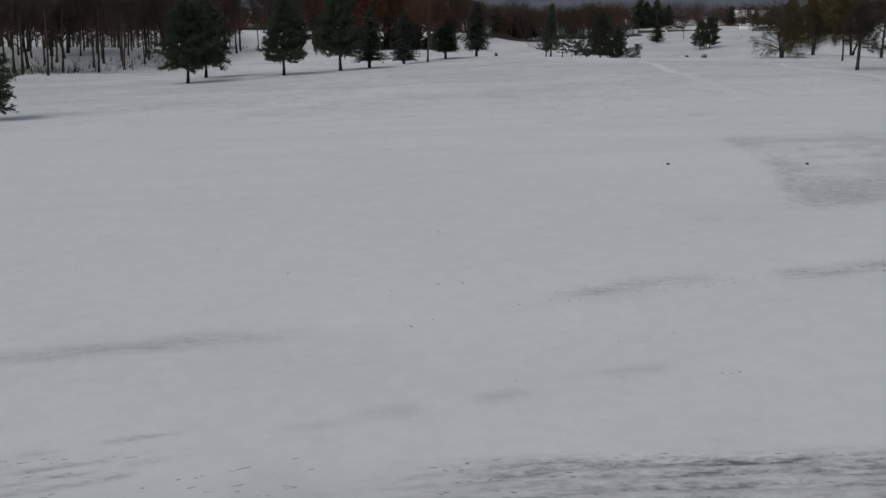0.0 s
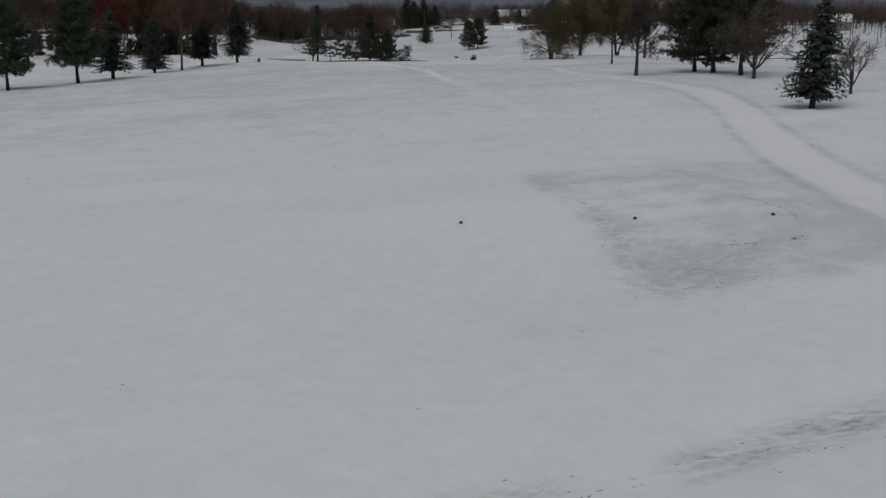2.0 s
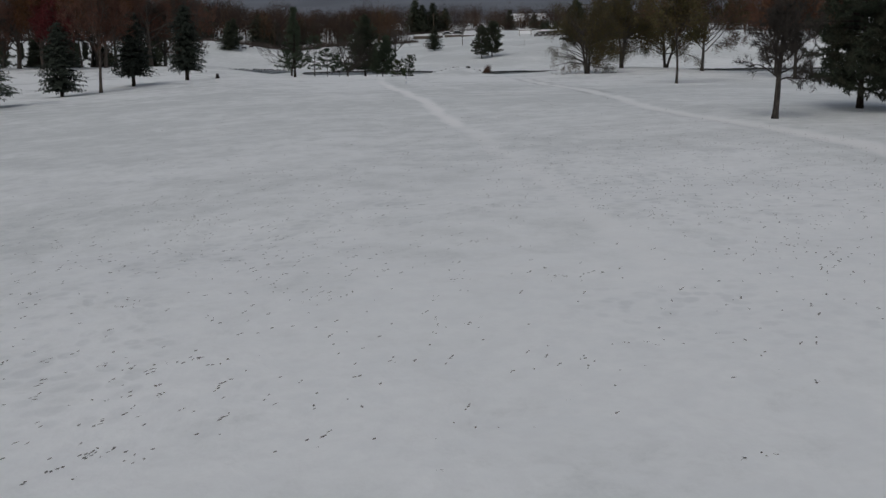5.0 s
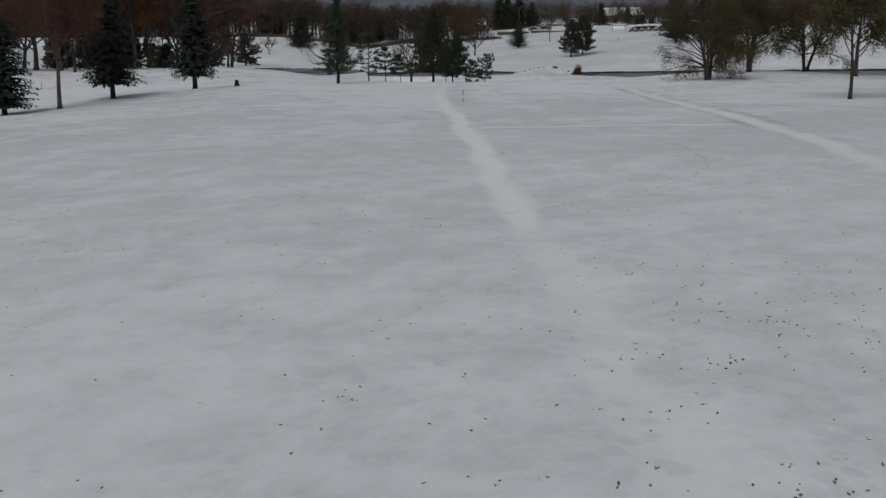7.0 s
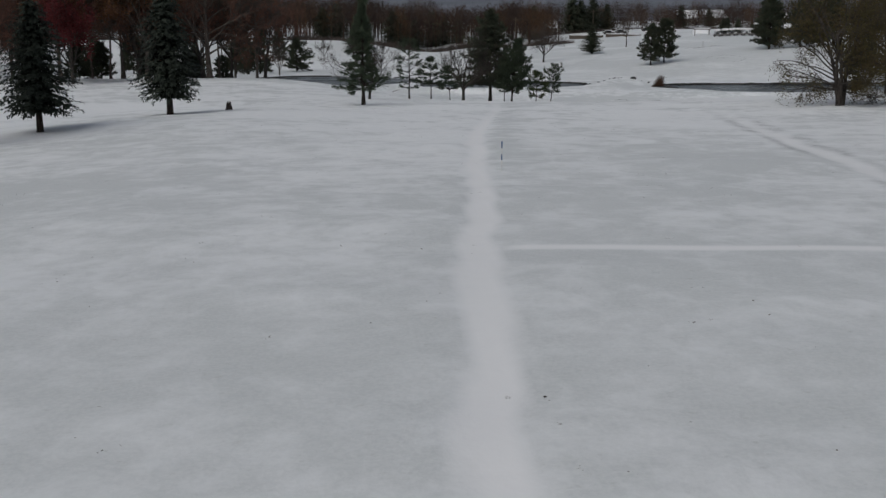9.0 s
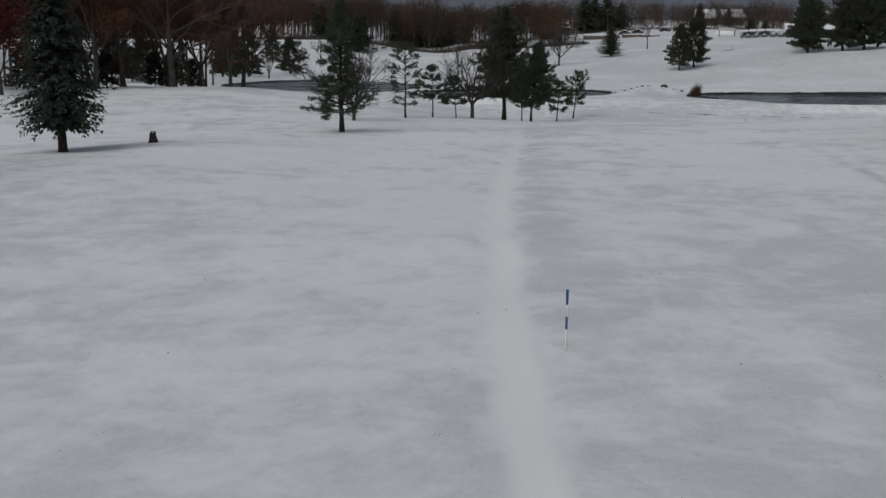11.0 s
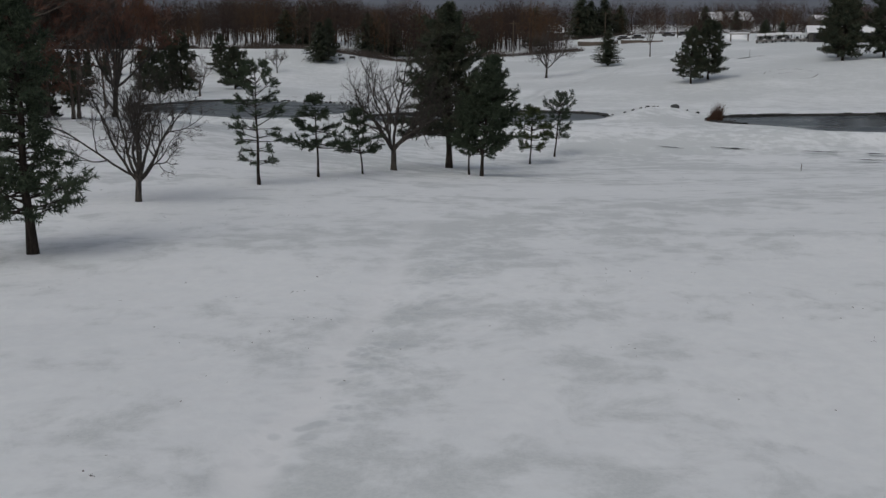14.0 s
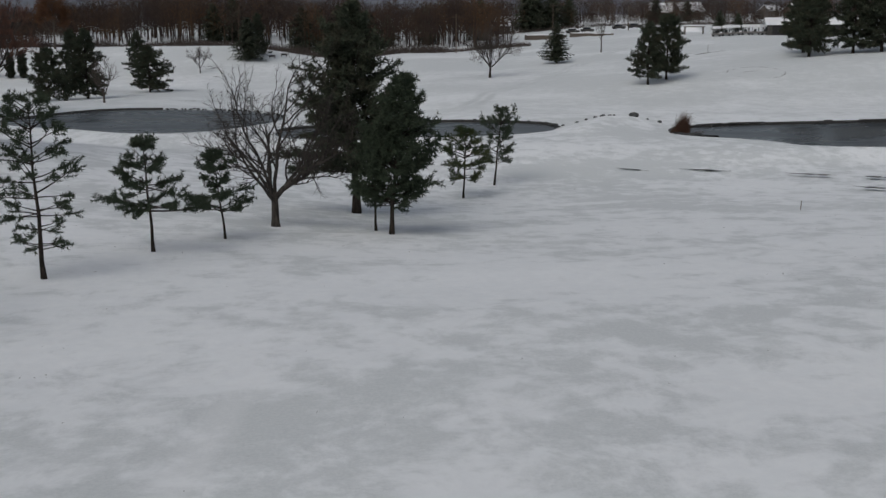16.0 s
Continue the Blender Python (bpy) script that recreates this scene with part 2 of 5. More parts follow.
class Shape:
    """Collects points and faces for one mesh."""

    def __init__(self):
        self.v, self.f = [], []

    def tube(self, pts, radii, n=6, cap=True):
        start, up = len(self.v), Vector((0.31, 0.17, 1))
        for k, p in enumerate(pts):
            d = (pts[min(k + 1, len(pts) - 1)] - pts[max(k - 1, 0)])
            d = d.normalized() if d.length > 1e-9 else Vector((0, 0, 1))
            a = d.cross(up if abs(d.z) < 0.9 else Vector((1, 0.2, 0))).normalized()
            b = d.cross(a)
            for j in range(n):
                w = 2 * math.pi * j / n
                self.v.append(tuple(p + (a * math.cos(w) + b * math.sin(w)) * radii[k]))
        for k in range(len(pts) - 1):
            for j in range(n):
                i, m = start + k * n + j, start + k * n + (j + 1) % n
                self.f.append((i, m, m + n, i + n))
        if cap:
            self.f.append(tuple(range(start, start + n))[::-1])
            self.f.append(tuple(range(len(self.v) - n, len(self.v))))

    def blade(self, p, d, side, length, width):
        """A thin pointed leaf from p along d."""
        i = len(self.v)
        q = p + d * (0.5 * length)
        self.v += [tuple(p), tuple(q + side * (0.5 * width)), tuple(p + d * length), tuple(q - side * (0.5 * width))]
        self.f.append((i, i + 1, i + 2, i + 3))

    def spike(self, p, d, side, length, width):
        i = len(self.v)
        self.v += [tuple(p - side * (0.5 * width)), tuple(p + side * (0.5 * width)), tuple(p + d * length)]
        self.f.append((i, i + 1, i + 2))

    def box(self, lo, hi, turn=None):
        i = len(self.v)
        for x, y, z in ((0, 0, 0), (1, 0, 0), (1, 1, 0), (0, 1, 0), (0, 0, 1), (1, 0, 1), (1, 1, 1), (0, 1, 1)):
            p = Vector(((lo, hi)[x][0], (lo, hi)[y][1], (lo, hi)[z][2]))
            self.v.append(tuple(turn @ p if turn else p))
        for q in ((3, 2, 1, 0), (4, 5, 6, 7), (0, 1, 5, 4), (1, 2, 6, 5), (2, 3, 7, 6), (3, 0, 4, 7)):
            self.f.append(tuple(i + k for k in q))

    def lump(self, c, r, rng, rings=5, n=8, rough=0.18):
        """An uneven stone-like body with radii r."""
        i = len(self.v)
        self.v.append((c[0], c[1], c[2] - r[2]))
        for a in range(1, rings):
            t = math.pi * a / rings
            for j in range(n):
                w = 2 * math.pi * j / n
                k = 1 + rng.uniform(-rough, rough)
                self.v.append((c[0] + r[0] * k * math.sin(t) * math.cos(w), c[1] + r[1] * k * math.sin(t) * math.sin(w), c[2] - r[2] * k * math.cos(t)))
        self.v.append((c[0], c[1], c[2] + r[2]))
        last = len(self.v) - 1
        for j in range(n):
            m = (j + 1) % n
            self.f.append((i, i + 1 + m, i + 1 + j))
            for a in range(rings - 2):
                s = i + 1 + a * n
                self.f.append((s + j, s + m, s + n + m, s + n + j))
            s = i + 1 + (rings - 2) * n
            self.f.append((s + j, s + m, last))

    def mesh(self, name, mat, smooth=False):
        me = bpy.data.meshes.new(name)
        me.from_pydata(self.v, [], self.f)
        me.materials.append(mat)
        if smooth:
            me.polygons.foreach_set("use_smooth", [True] * len(me.polygons))
        return me


def part(name, shape, mat, parent, label="", smooth=False):
    ob = new(name, shape.mesh(name, mat, smooth))
    ob.parent = parent
    return tagged(ob, label) if label else ob


def thing(name, label, category, group="", kind=""):
    return tagged(new(name), label, category, group, kind)


def bevelled_box(name, size, mat, parent, at=(0, 0, 0), edge=0.02, turn=0.0):
    """A box with rounded edges, standing on its base at that place."""
    bm = bmesh.new()
    bmesh.ops.create_cube(bm, size=1)
    bmesh.ops.scale(bm, vec=size, verts=bm.verts)
    bmesh.ops.bevel(bm, geom=bm.edges[:], offset=edge, segments=2, affect="EDGES")
    me = bpy.data.meshes.new(name)
    bm.to_mesh(me)
    bm.free()
    me.materials.append(mat)
    ob = new(name, me)
    ob.parent = parent
    ob.matrix_basis = pose(at[0], at[1], at[2] + size[2] / 2, 0, 0, turn)
    return ob


def way(rng, tilt=1.0):
    w, z = rng.uniform(0, 2 * math.pi), rng.uniform(-tilt, tilt)
    s = math.sqrt(max(0, 1 - z * z))
    return Vector((s * math.cos(w), s * math.sin(w), z))


# ======== the lie of the land ========


def step(a, b, v):
    u = np.clip((v - a) / (b - a), 0, 1)
    return u * u * (3 - 2 * u)


def hump(x, y, cx, cy, r, h):
    return h * np.exp(-((x - cx) ** 2 + (y - cy) ** 2) / (r * r))


PONDS = (  # middle, half axes, turn, level, squareness, width of the bank, squareness of the far side
    (9.74, 302.6, 16.5, 12.85, radians(-33), -4.9, 3.0, 6.0, 3.0),
    (41.0, 282.5, 15.0, 7.6, radians(4), -4.65, 2.3, 3.0, 2.3),
    (125.5, 269.6, 56.1, 11.0, radians(0), -4.55, 4.6, 3.0, 8.0),
)


def pond_depth(x, y, pond):
    """Metres inside the shore, negative outside (roughly)."""
    cx, cy, a, b, turn, _, near, _, far = pond
    u = (x - cx) * math.cos(turn) + (y - cy) * math.sin(turn)
    w = -(x - cx) * math.sin(turn) + (y - cy) * math.cos(turn)
    ang = np.arctan2(w / b, u / a)
    square = np.where(w > 0, far, near)
    r = (np.abs(u / a) ** square + np.abs(w / b) ** square) ** (1 / square)
    rim = 1 + 0.04 * np.sin(3 * ang + cx) + 0.025 * np.sin(5 * ang + 2 * cx)
    return (rim - r) * min(a, b)


def value_noise(x, y, seed):
    xi, yi = np.floor(x).astype(np.int64), np.floor(y).astype(np.int64)
    fx, fy = x - xi, y - yi
    fx, fy = fx * fx * (3 - 2 * fx), fy * fy * (3 - 2 * fy)

    def rnd(a, b):
        h = (a * 374761393 + b * 668265263 + seed * 974711) & 0x7FFFFFFF
        h = ((h ^ (h >> 13)) * 1274126177) & 0x7FFFFFFF
        return ((h ^ (h >> 16)) & 0xFFFF) / 65535.0

    a = rnd(xi, yi) * (1 - fx) + rnd(xi + 1, yi) * fx
    b = rnd(xi, yi + 1) * (1 - fx) + rnd(xi + 1, yi + 1) * fx
    return a * (1 - fy) + b * fy


def broad_height(x, y):
    xl, xr = np.clip(x, -45, 12), np.clip(x, 12, 45)
    z = 1.2 + 0.05 * (xl - 12) * (1 - step(170, 230, y)) + 0.04 * (xr - 12) * (1 - step(90, 150, y))
    z = z - 2.0 * step(108, 205, y) - 4.8 * step(185, 255, y) * (0.05 + 0.95 * step(0, 42, x))
    z = z + 1.15 * step(252, 266, y) * step(35, 50, x)
    z = z + 1.0 * step(295, 330, y) * step(25, 50, x) + 1.2 * step(340, 420, y) + 0.07 * np.clip(x - 60, 0, 65) * step(290, 335, y)
    z = z - 1.2 * step(268, 285, y) * (1 - step(5, 45, x)) * (1 - step(392, 452, y)) + 4 * step(430, 800, y)
    z = z + hump(x, y, 3, 169, 15, 0.5) + hump(x, y, 63, 180, 15, 0.4) + hump(x, y, 70, 199, 14, 1.0) + 1.5 * np.exp(-((x - 61.2) / 5.2) ** 4 - ((y - 278.5) / 6.0) ** 2) + hump(x, y, 52, 103, 18, -0.5)
    # the hollow that holds the wider pond, and the rise behind it
    z = z - (1 - step(10, 42, x)) * (3.1 * step(236, 288, y) + 1.9 * step(325, 385, y) - 5.0 * step(392, 452, y))
    z = z + hump(x, y, 3, 166, 14, 0.2) - hump(x, y, 23, 102, 7, 0.18)
    z = z + hump(x, y, 15, 37, 7, 0.22) - hump(x, y, 10.5, 29.5, 3.5, 0.18)
    return z


def cart_edge(x, y):
    """Distance from the buried edge of the cart road."""
    return (y - 19.7 - 0.22 * x + 0.9 * (value_noise(x / 3.5, 0 * y, 71) - 0.5)) / 1.024


def ruts(x, y):
    """Old wheel ruts side by side on the cart road."""
    out = 0 * x
    for k, (at, wide) in enumerate(((10.3, 0.12), (10.75, 0.11), (11.15, 0.12), (11.5, 0.10), (11.85, 0.11), (12.18, 0.09), (12.45, 0.08), (12.66, 0.06))):
        run = y - at + 0.10 + 0.05 * x + 0.20 * np.maximum(0, 1.6 - x) - 0.05 * np.sin(0.7 * x + k) - 0.05 * (value_noise(x / 0.6, 0 * x + k, 51 + k) - 0.5)
        out = out + np.exp(-(run / wide) ** 2) * (0.35 + 0.65 * step(0.2, 0.6, value_noise(x / 0.8, 0 * x + k, 61 + k))) * step(-2.2 + 0.3 * (k % 3), 1.4 + k % 2, x)
    for k in range(5):
        run = y - 12.3 - 0.34 * k - 0.34 * (x + 4.5) - 0.08 * (value_noise(x / 0.5, 0 * x + k, 81 + k) - 0.5)
        out = out + 0.55 * np.exp(-(run / 0.10) ** 2) * step(0.3, 0.6, value_noise(x / 0.6, 0 * x + k, 86 + k)) * step(-9, -6, x) * (1 - step(-4.2, -3.0, x))
    return out


def lane_x(y):
    return 20.3 + 0.077 * (y - 85) + 2.2 * step(150, 195, y)


def sled_x(y):
    return 18.6 + 14.9 * step(25.5, 82, y) + 0.17 * np.maximum(0, y - 100)


def ground_height(x, y):
    x, y = np.asarray(x, float), np.asarray(y, float)
    z = broad_height(x, y)
    near = step(-60, -20, x) * (1 - step(150, 200, x)) * (1 - step(330, 400, y))
    z = z + near * (0.16 * (value_noise(x / 9, y / 4.5, 3) - 0.5) + 0.07 * (value_noise(x / 3.1, y / 1.5, 5) - 0.5))
    d = cart_edge(x, y)
    z = z - 0.10 * np.exp(-(d / 0.45) ** 2) * step(-12, -8, x) * (1 - step(18, 26, x)) * value_noise(x / 3.0, y / 3.0, 8)
    z = z - 0.05 * ruts(x, y)
    z = z - 0.06 * np.exp(-((x - lane_x(y)) / 0.55) ** 2) * step(74, 86, y) * (1 - step(185, 200, y))
    z = z - 0.08 * np.exp(-((x - sled_x(y)) / (1.1 - 0.5 * step(62, 95, y))) ** 2) * step(28, 36, y) * (1 - step(160, 180, y))
    for pond in PONDS:
        inside = pond_depth(x, y, pond)
        bank = step(-pond[7], 0.0, inside)
        z = z * (1 - bank) + (pond[5] + 0.10) * bank
        z = z - 0.75 * step(-0.05, 0.55, inside)
    return z


def on_ground(x, y, sink=0.05):
    return float(ground_height(x, y)) - sink


def hill_track_x(y):
    """The cart track that climbs the slope beyond the ponds."""
    return np.interp(y, (300, 308, 321.5, 331, 343.7, 363.6, 385, 402), (45.5, 50.0, 54.9, 60.2, 67.0, 76.1, 86.6, 98.4))


def spread(*runs):
    """Grid lines: runs of (from, to, spacing at the start, spacing at the end)."""
    line = [runs[0][0]]
    for a, b, s0, s1 in runs:
        while line[-1] < b - 1e-6:
            k = (line[-1] - a) / (b - a)
            line.append(min(b, line[-1] + s0 + (s1 - s0) * k))
    return np.array(line)


def build_ground():
    xs = spread((-2600, -160, 260, 12), (-160, -32, 6, 0.9), (-32, -8, 1.0, 0.6), (-8, 8, 0.25, 0.25), (8, 42, 0.3, 0.3), (42, 100, 0.6, 0.7), (100, 190, 0.7, 1.4), (190, 2600, 3, 260))
    ys = spread((-400, -10, 60, 2), (-10, 7, 0.5, 0.5), (7, 9.5, 0.4, 0.2), (9.5, 14.0, 0.10, 0.10), (14.0, 119.8, 0.45, 0.55), (119.8, 122.6, 0.12, 0.12), (122.6, 205, 0.5, 0.6), (205, 300, 0.6, 0.5), (300, 470, 0.8, 4), (470, 3000, 5, 300))
    gx, gy = np.meshgrid(xs, ys)
    gz = ground_height(gx, gy)
    v = np.stack([gx, gy, gz], -1).reshape(-1, 3)
    nx, ny = len(xs), len(ys)
    i = (np.arange(ny - 1)[:, None] * nx + np.arange(nx - 1)[None]).ravel()
    f = np.stack([i, i + 1, i + nx + 1, i + nx], -1)
    me = bpy.data.meshes.new("ground")
    me.vertices.add(len(v))
    me.vertices.foreach_set("co", v.ravel())
    me.loops.add(f.size)
    me.loops.foreach_set("vertex_index", f.ravel())
    me.polygons.add(len(f))
    me.polygons.foreach_set("loop_start", np.arange(len(f)) * 4)
    me.polygons.foreach_set("use_smooth", np.ones(len(f), bool))
    me.update()
    me.validate()
    x, y = v[:, 0], v[:, 1]
    wob = 0.35 * (value_noise(x / 2.2, y / 2.2, 21) - 0.5)
    lane = np.exp(-(np.abs(x - lane_x(y) + wob) / 0.43) ** 6) * (0.31 * step(58, 68, y) + 0.69 * step(96.6, 98.6, y + 0.6 * wob)) * (1 - 0.75 * step(150, 195, y)) * (1 - step(190, 205, y))
    cross = np.exp(-(np.abs(y - 121.4 + 0.16 * (x - 23.7) + 0.5 * wob) / 0.30) ** 4) * step(23.5, 24.2, x) * (1 - step(31, 40, x))
    sled = np.exp(-(np.abs(x - sled_x(y) + wob) / (1.05 - 0.5 * step(66, 95, y))) ** 6) * step(26, 36, y) * (1 - 0.4 * step(64, 90, y)) * (1 - step(150, 180, y))
    packed = np.clip(lane + cross + sled, 0, 1)
    thin = 0.28 + 0.30 * step(55, 80, y) + 0.14 * step(85, 100, y) * (1 - step(128, 150, y)) - 0.20 * step(140, 180, y) + 0.25 * step(205, 245, y) + 0.30 * np.exp(-((y - 10.6) / 1.9) ** 4)
    # soft grey shading of the far slope's undulations, painted through the cover
    thin = thin + step(290, 320, y) * (0.16 + 0.45 * (value_noise(x / 26, y / 15, 91) - 0.5) + 0.2 * (value_noise(x / 7, y / 9, 92) - 0.5))
    # mottled grey that also paints the shading on the hump's front face
    thin = thin + hump(x, y, 60.5, 275.0, 5.0, 0.55) * value_noise(x / 2.6, y / 3.0, 59)
    # the worn tee and its slope's shading as tone, clear edge on one side
    tee_side = x - 10.0 - 0.1 * np.maximum(0, y - 28) + 0.5 * (value_noise(x / 1.3, y / 1.3, 93) - 0.5)
    tee = step(0, 0.9, tee_side) * step(28.2, 30.2, y) * (1 - step(43, 47, y)) * (1 - step(16, 22, x))
    thin = thin + tee * (0.30 + 0.26 * (value_noise(x / 1.1, y / 1.0, 94) - 0.4)) + hump(x, y, 11.9, 31.0, 2.2, 0.20) + hump(x, y, 15.5, 32, 2.2, 0.12) + 0.18 * np.exp(-((tee_side - 0.4) / 0.4) ** 2) * step(29, 31, y) * (1 - step(43, 47, y))
    beside = np.abs(x - sled_x(y)) - 1.35
    thin = thin + (0.32 * np.exp(-(beside / 0.28) ** 2) + 0.10 * np.exp(-(beside / 2.5) ** 2)) * step(26, 36, y) * (1 - step(66, 92, y))
    thin = thin + 0.38 * np.exp(-((x - lane_x(y) - 1.4) / 0.9) ** 2) * step(132, 150, y) * (1 - step(185, 205, y))
    # a soft old wheel line beside the cart road
    thin = thin + 0.42 * np.exp(-((y - 14.66 - 0.37 * x) / 0.34) ** 2) * step(-4, -2, x) * (1 - step(3, 5, x)) * step(0.2, 0.65, value_noise(x / 0.7, y / 0.7, 33))
    d = cart_edge(x, y)
    thin = thin + 0.45 * np.exp(-(d / 0.55) ** 2) * step(-14, -9, x) * (1 - step(-4.5, -2.0, x))
    band = (0.45 * step(-12, -8, x) * (1 - step(-4.5, -2.0, x)) + step(0.5, 4, x) * (1 - step(12, 18, x)) * step(0.2, 0.6, value_noise(x / 1.6, y / 1.2, 31)))
    dirt = 0.80 * np.exp(-(d / 0.38) ** 2) * band + 0.95 * ruts(x, y) + 0.34 * (1 - step(12.6, 12.85, y + 0.05 * x)) * step(8, 9, y) * step(-1.5, 1.5, x) + 0.35 * hump(x, y, 11.8, 31.0, 1.9, 1.0) + 0.25 * tee * step(0.62, 0.85, value_noise(x / 0.8, y / 0.8, 95)) + 0.4 * np.exp(-(beside / 0.22) ** 2) * step(26, 36, y) * (1 - step(60, 80, y)) * step(0.45, 0.8, value_noise(x / 1.5, y / 1.5, 96))
    hill = np.abs(x - hill_track_x(y) + 0.6 * (value_noise(x / 6, y / 6, 98) - 0.5)) - 0.8
    on_hill = step(301, 306, y) * (1 - step(392, 402, y))
    thin = thin + 0.5 * np.exp(-(hill / 0.5) ** 2) * on_hill * step(0.2, 0.6, value_noise(x / 8, y / 8, 99))
    dirt = dirt + 0.28 * np.exp(-(hill / 0.35) ** 2) * on_hill * step(0.35, 0.75, value_noise(x / 5, y / 5, 99))
    dirt = dirt + 0.8 * np.exp(-((np.abs(x - sled_x(y)) - 0.85) / 0.26) ** 2) * step(108, 120, y) * (1 - step(165, 180, y)) * step(0.2, 0.6, value_noise(x / 3.0, y / 3.0, 47))
    for pond in PONDS:
        inside = pond_depth(x, y, pond)
        dirt = dirt + 1.2 * step(-0.12, 0.05, inside)
    trod = np.exp(-((x - 30.7 - 0.22 * (y - 181) + 0.5 * (value_noise(x / 2.0, y / 2.0, 97) - 0.5)) / 0.9) ** 2) * step(168, 174, y) * (1 - step(186, 194, y))
    trod = trod + 0.7 * hump(x, y, 11.8, 31.5, 2.0, 1.0) + 0.8 * tee * np.exp(-((tee_side - 0.5) / 0.8) ** 2) + 0.3 * tee
    trod = trod + 0.45 * step(56, 64, y) * (1 - step(84, 98, y)) * step(0.3, 0.7, value_noise(x / 3.5, y / 3.5, 58)) * (1 - 0.8 * step(24, 34, x))
    mottle = 1.0 + 0.34 * step(112, 135, y) + 0.75 * step(150, 185, y) - 1.4 * step(275, 300, y) - 0.3 * (1 - step(20, 60, y)) - 0.2 * step(50, 70, y) * (1 - step(82, 96, y)) - 0.1 * step(88, 100, y) * (1 - step(115, 135, y))
    for name, values in (("thin", thin), ("trod", trod), ("mottle", mottle), ("packed", packed), ("dirt", np.clip(dirt, 0, 1))):
        me.attributes.new(name, "FLOAT", "POINT").data.foreach_set("value", np.ascontiguousarray(values, np.float32))
    me.materials.append(M_SNOW)
    return tagged(new("ground", me), "rolling golf course ground under a thin cover of wind-blown snow", "ground", kind="structure")


build_ground()


def shore_point(pond, w):
    """The place on the shore in direction w from the pond's middle."""
    cx, cy, a, b, turn = pond[:5]
    lo, hi = 0.3, 1.6
    for _ in range(22):
        m = (lo + hi) / 2
        u, q = a * m * math.cos(w), b * m * math.sin(w)
        x, y = cx + u * math.cos(turn) - q * math.sin(turn), cy + u * math.sin(turn) + q * math.cos(turn)
        lo, hi = (m, hi) if pond_depth(x, y, pond) > 0 else (lo, m)
    return x, y


def build_pond(pond):
    """The ice sheet, reaching a hand's width under its banks."""
    s = Shape()
    n = 160
    s.v.append((pond[0], pond[1], pond[5]))
    for k in range(n):
        x, y = shore_point(pond, 2 * math.pi * k / n)
        out_x, out_y = x - pond[0], y - pond[1]
        reach = 1 + 0.35 / math.hypot(out_x, out_y)
        s.v.append((pond[0] + out_x * reach, pond[1] + out_y * reach, pond[5]))
    for k in range(n):
        s.f.append((0, 1 + k, 1 + (k + 1) % n))
    ob = new("water", s.mesh("water", M_ICE))
    tagged(ob, "dark grey pond skinned with thin ice below snowy banks", "pond", kind="structure")
    return ob


def mud_bank(pond, first, last, seed):
    """The wet dark lip of the bank, of uneven width."""
    s = Shape()
    n = 170
    for k in range(n + 1):
        w = first + (last - first) * k / n
        x, y = shore_point(pond, w)
        d = Vector((x - pond[0], (y - pond[1]) * (pond[2] / pond[3]) ** 1.5)).normalized()
        wide = 0.06 + 0.42 * float(step(0.25, 0.8, value_noise(np.float64(k * 0.31), np.float64(seed), seed)))
        for off, z in ((-0.35, -0.12), (-0.05, 0.17), (0.5 * wide, 0.27), (wide, 0.20)):
            px, py = x + d.x * off, y + d.y * off
            s.v.append((px, py, max(pond[5] + z, float(ground_height(px, py)) + 0.05 if off > -0.1 else -99)))
    for k in range(n):
        for m in range(3):
            s.f.append((4 * k + m, 4 * k + 4 + m, 4 * k + 5 + m, 4 * k + 1 + m))
    ob = new("pond_bank", s.mesh("pond_bank", M_MUD, True))
    tagged(ob, "wet dark mud lip along the far pond shore", "bank", kind="structure")


def shore_stones(pond, first, last, count, seed, size=1.0):
    rng = random.Random(seed)
    edging = thing("stone_edging", "broken row of dark fieldstones along the far pond bank", "stone edging", "stone edging of the ponds")
    x0, y0 = shore_point(pond, (first + last) / 2)
    edging.location = (x0, y0, pond[5] + 0.1)
    shapes = []
    for k in range(6):
        s = Shape()
        s.lump((0, 0, 0), (rng.uniform(0.22, 0.5), rng.uniform(0.16, 0.28), rng.uniform(0.14, 0.24)), rng, 4, 7)
        shapes.append(s.mesh("stone", M_STONE))
    for k in range(count):
        w = first + (last - first) * (k + rng.uniform(0.0, 0.8)) / count
        x, y = shore_point(pond, w)
        if rng.random() < 0.25:
            continue
        ob = new("stone", rng.choice(shapes))
        ob.parent = edging
        ob.matrix_basis = pose(x - x0 + rng.uniform(-0.15, 0.15), y - y0 + rng.uniform(-0.1, 0.2), rng.uniform(-0.03, 0.06), 0, 0, rng.uniform(-25, 25)) @ Matrix.Scale(size * rng.uniform(0.6, 1.25), 4)
    return edging


for pond in PONDS:
    build_pond(pond)
shore_stones(PONDS[0], radians(30), radians(215), 130, 3, 0.62)
shore_stones(PONDS[1], radians(-5), radians(130), 44, 4)
shore_stones(PONDS[2], radians(60), radians(178), 120, 5)
mud_bank(PONDS[0], radians(120), radians(225), 3)
mud_bank(PONDS[1], radians(-20), radians(165), 4)
mud_bank(PONDS[2], radians(2), radians(182), 5)


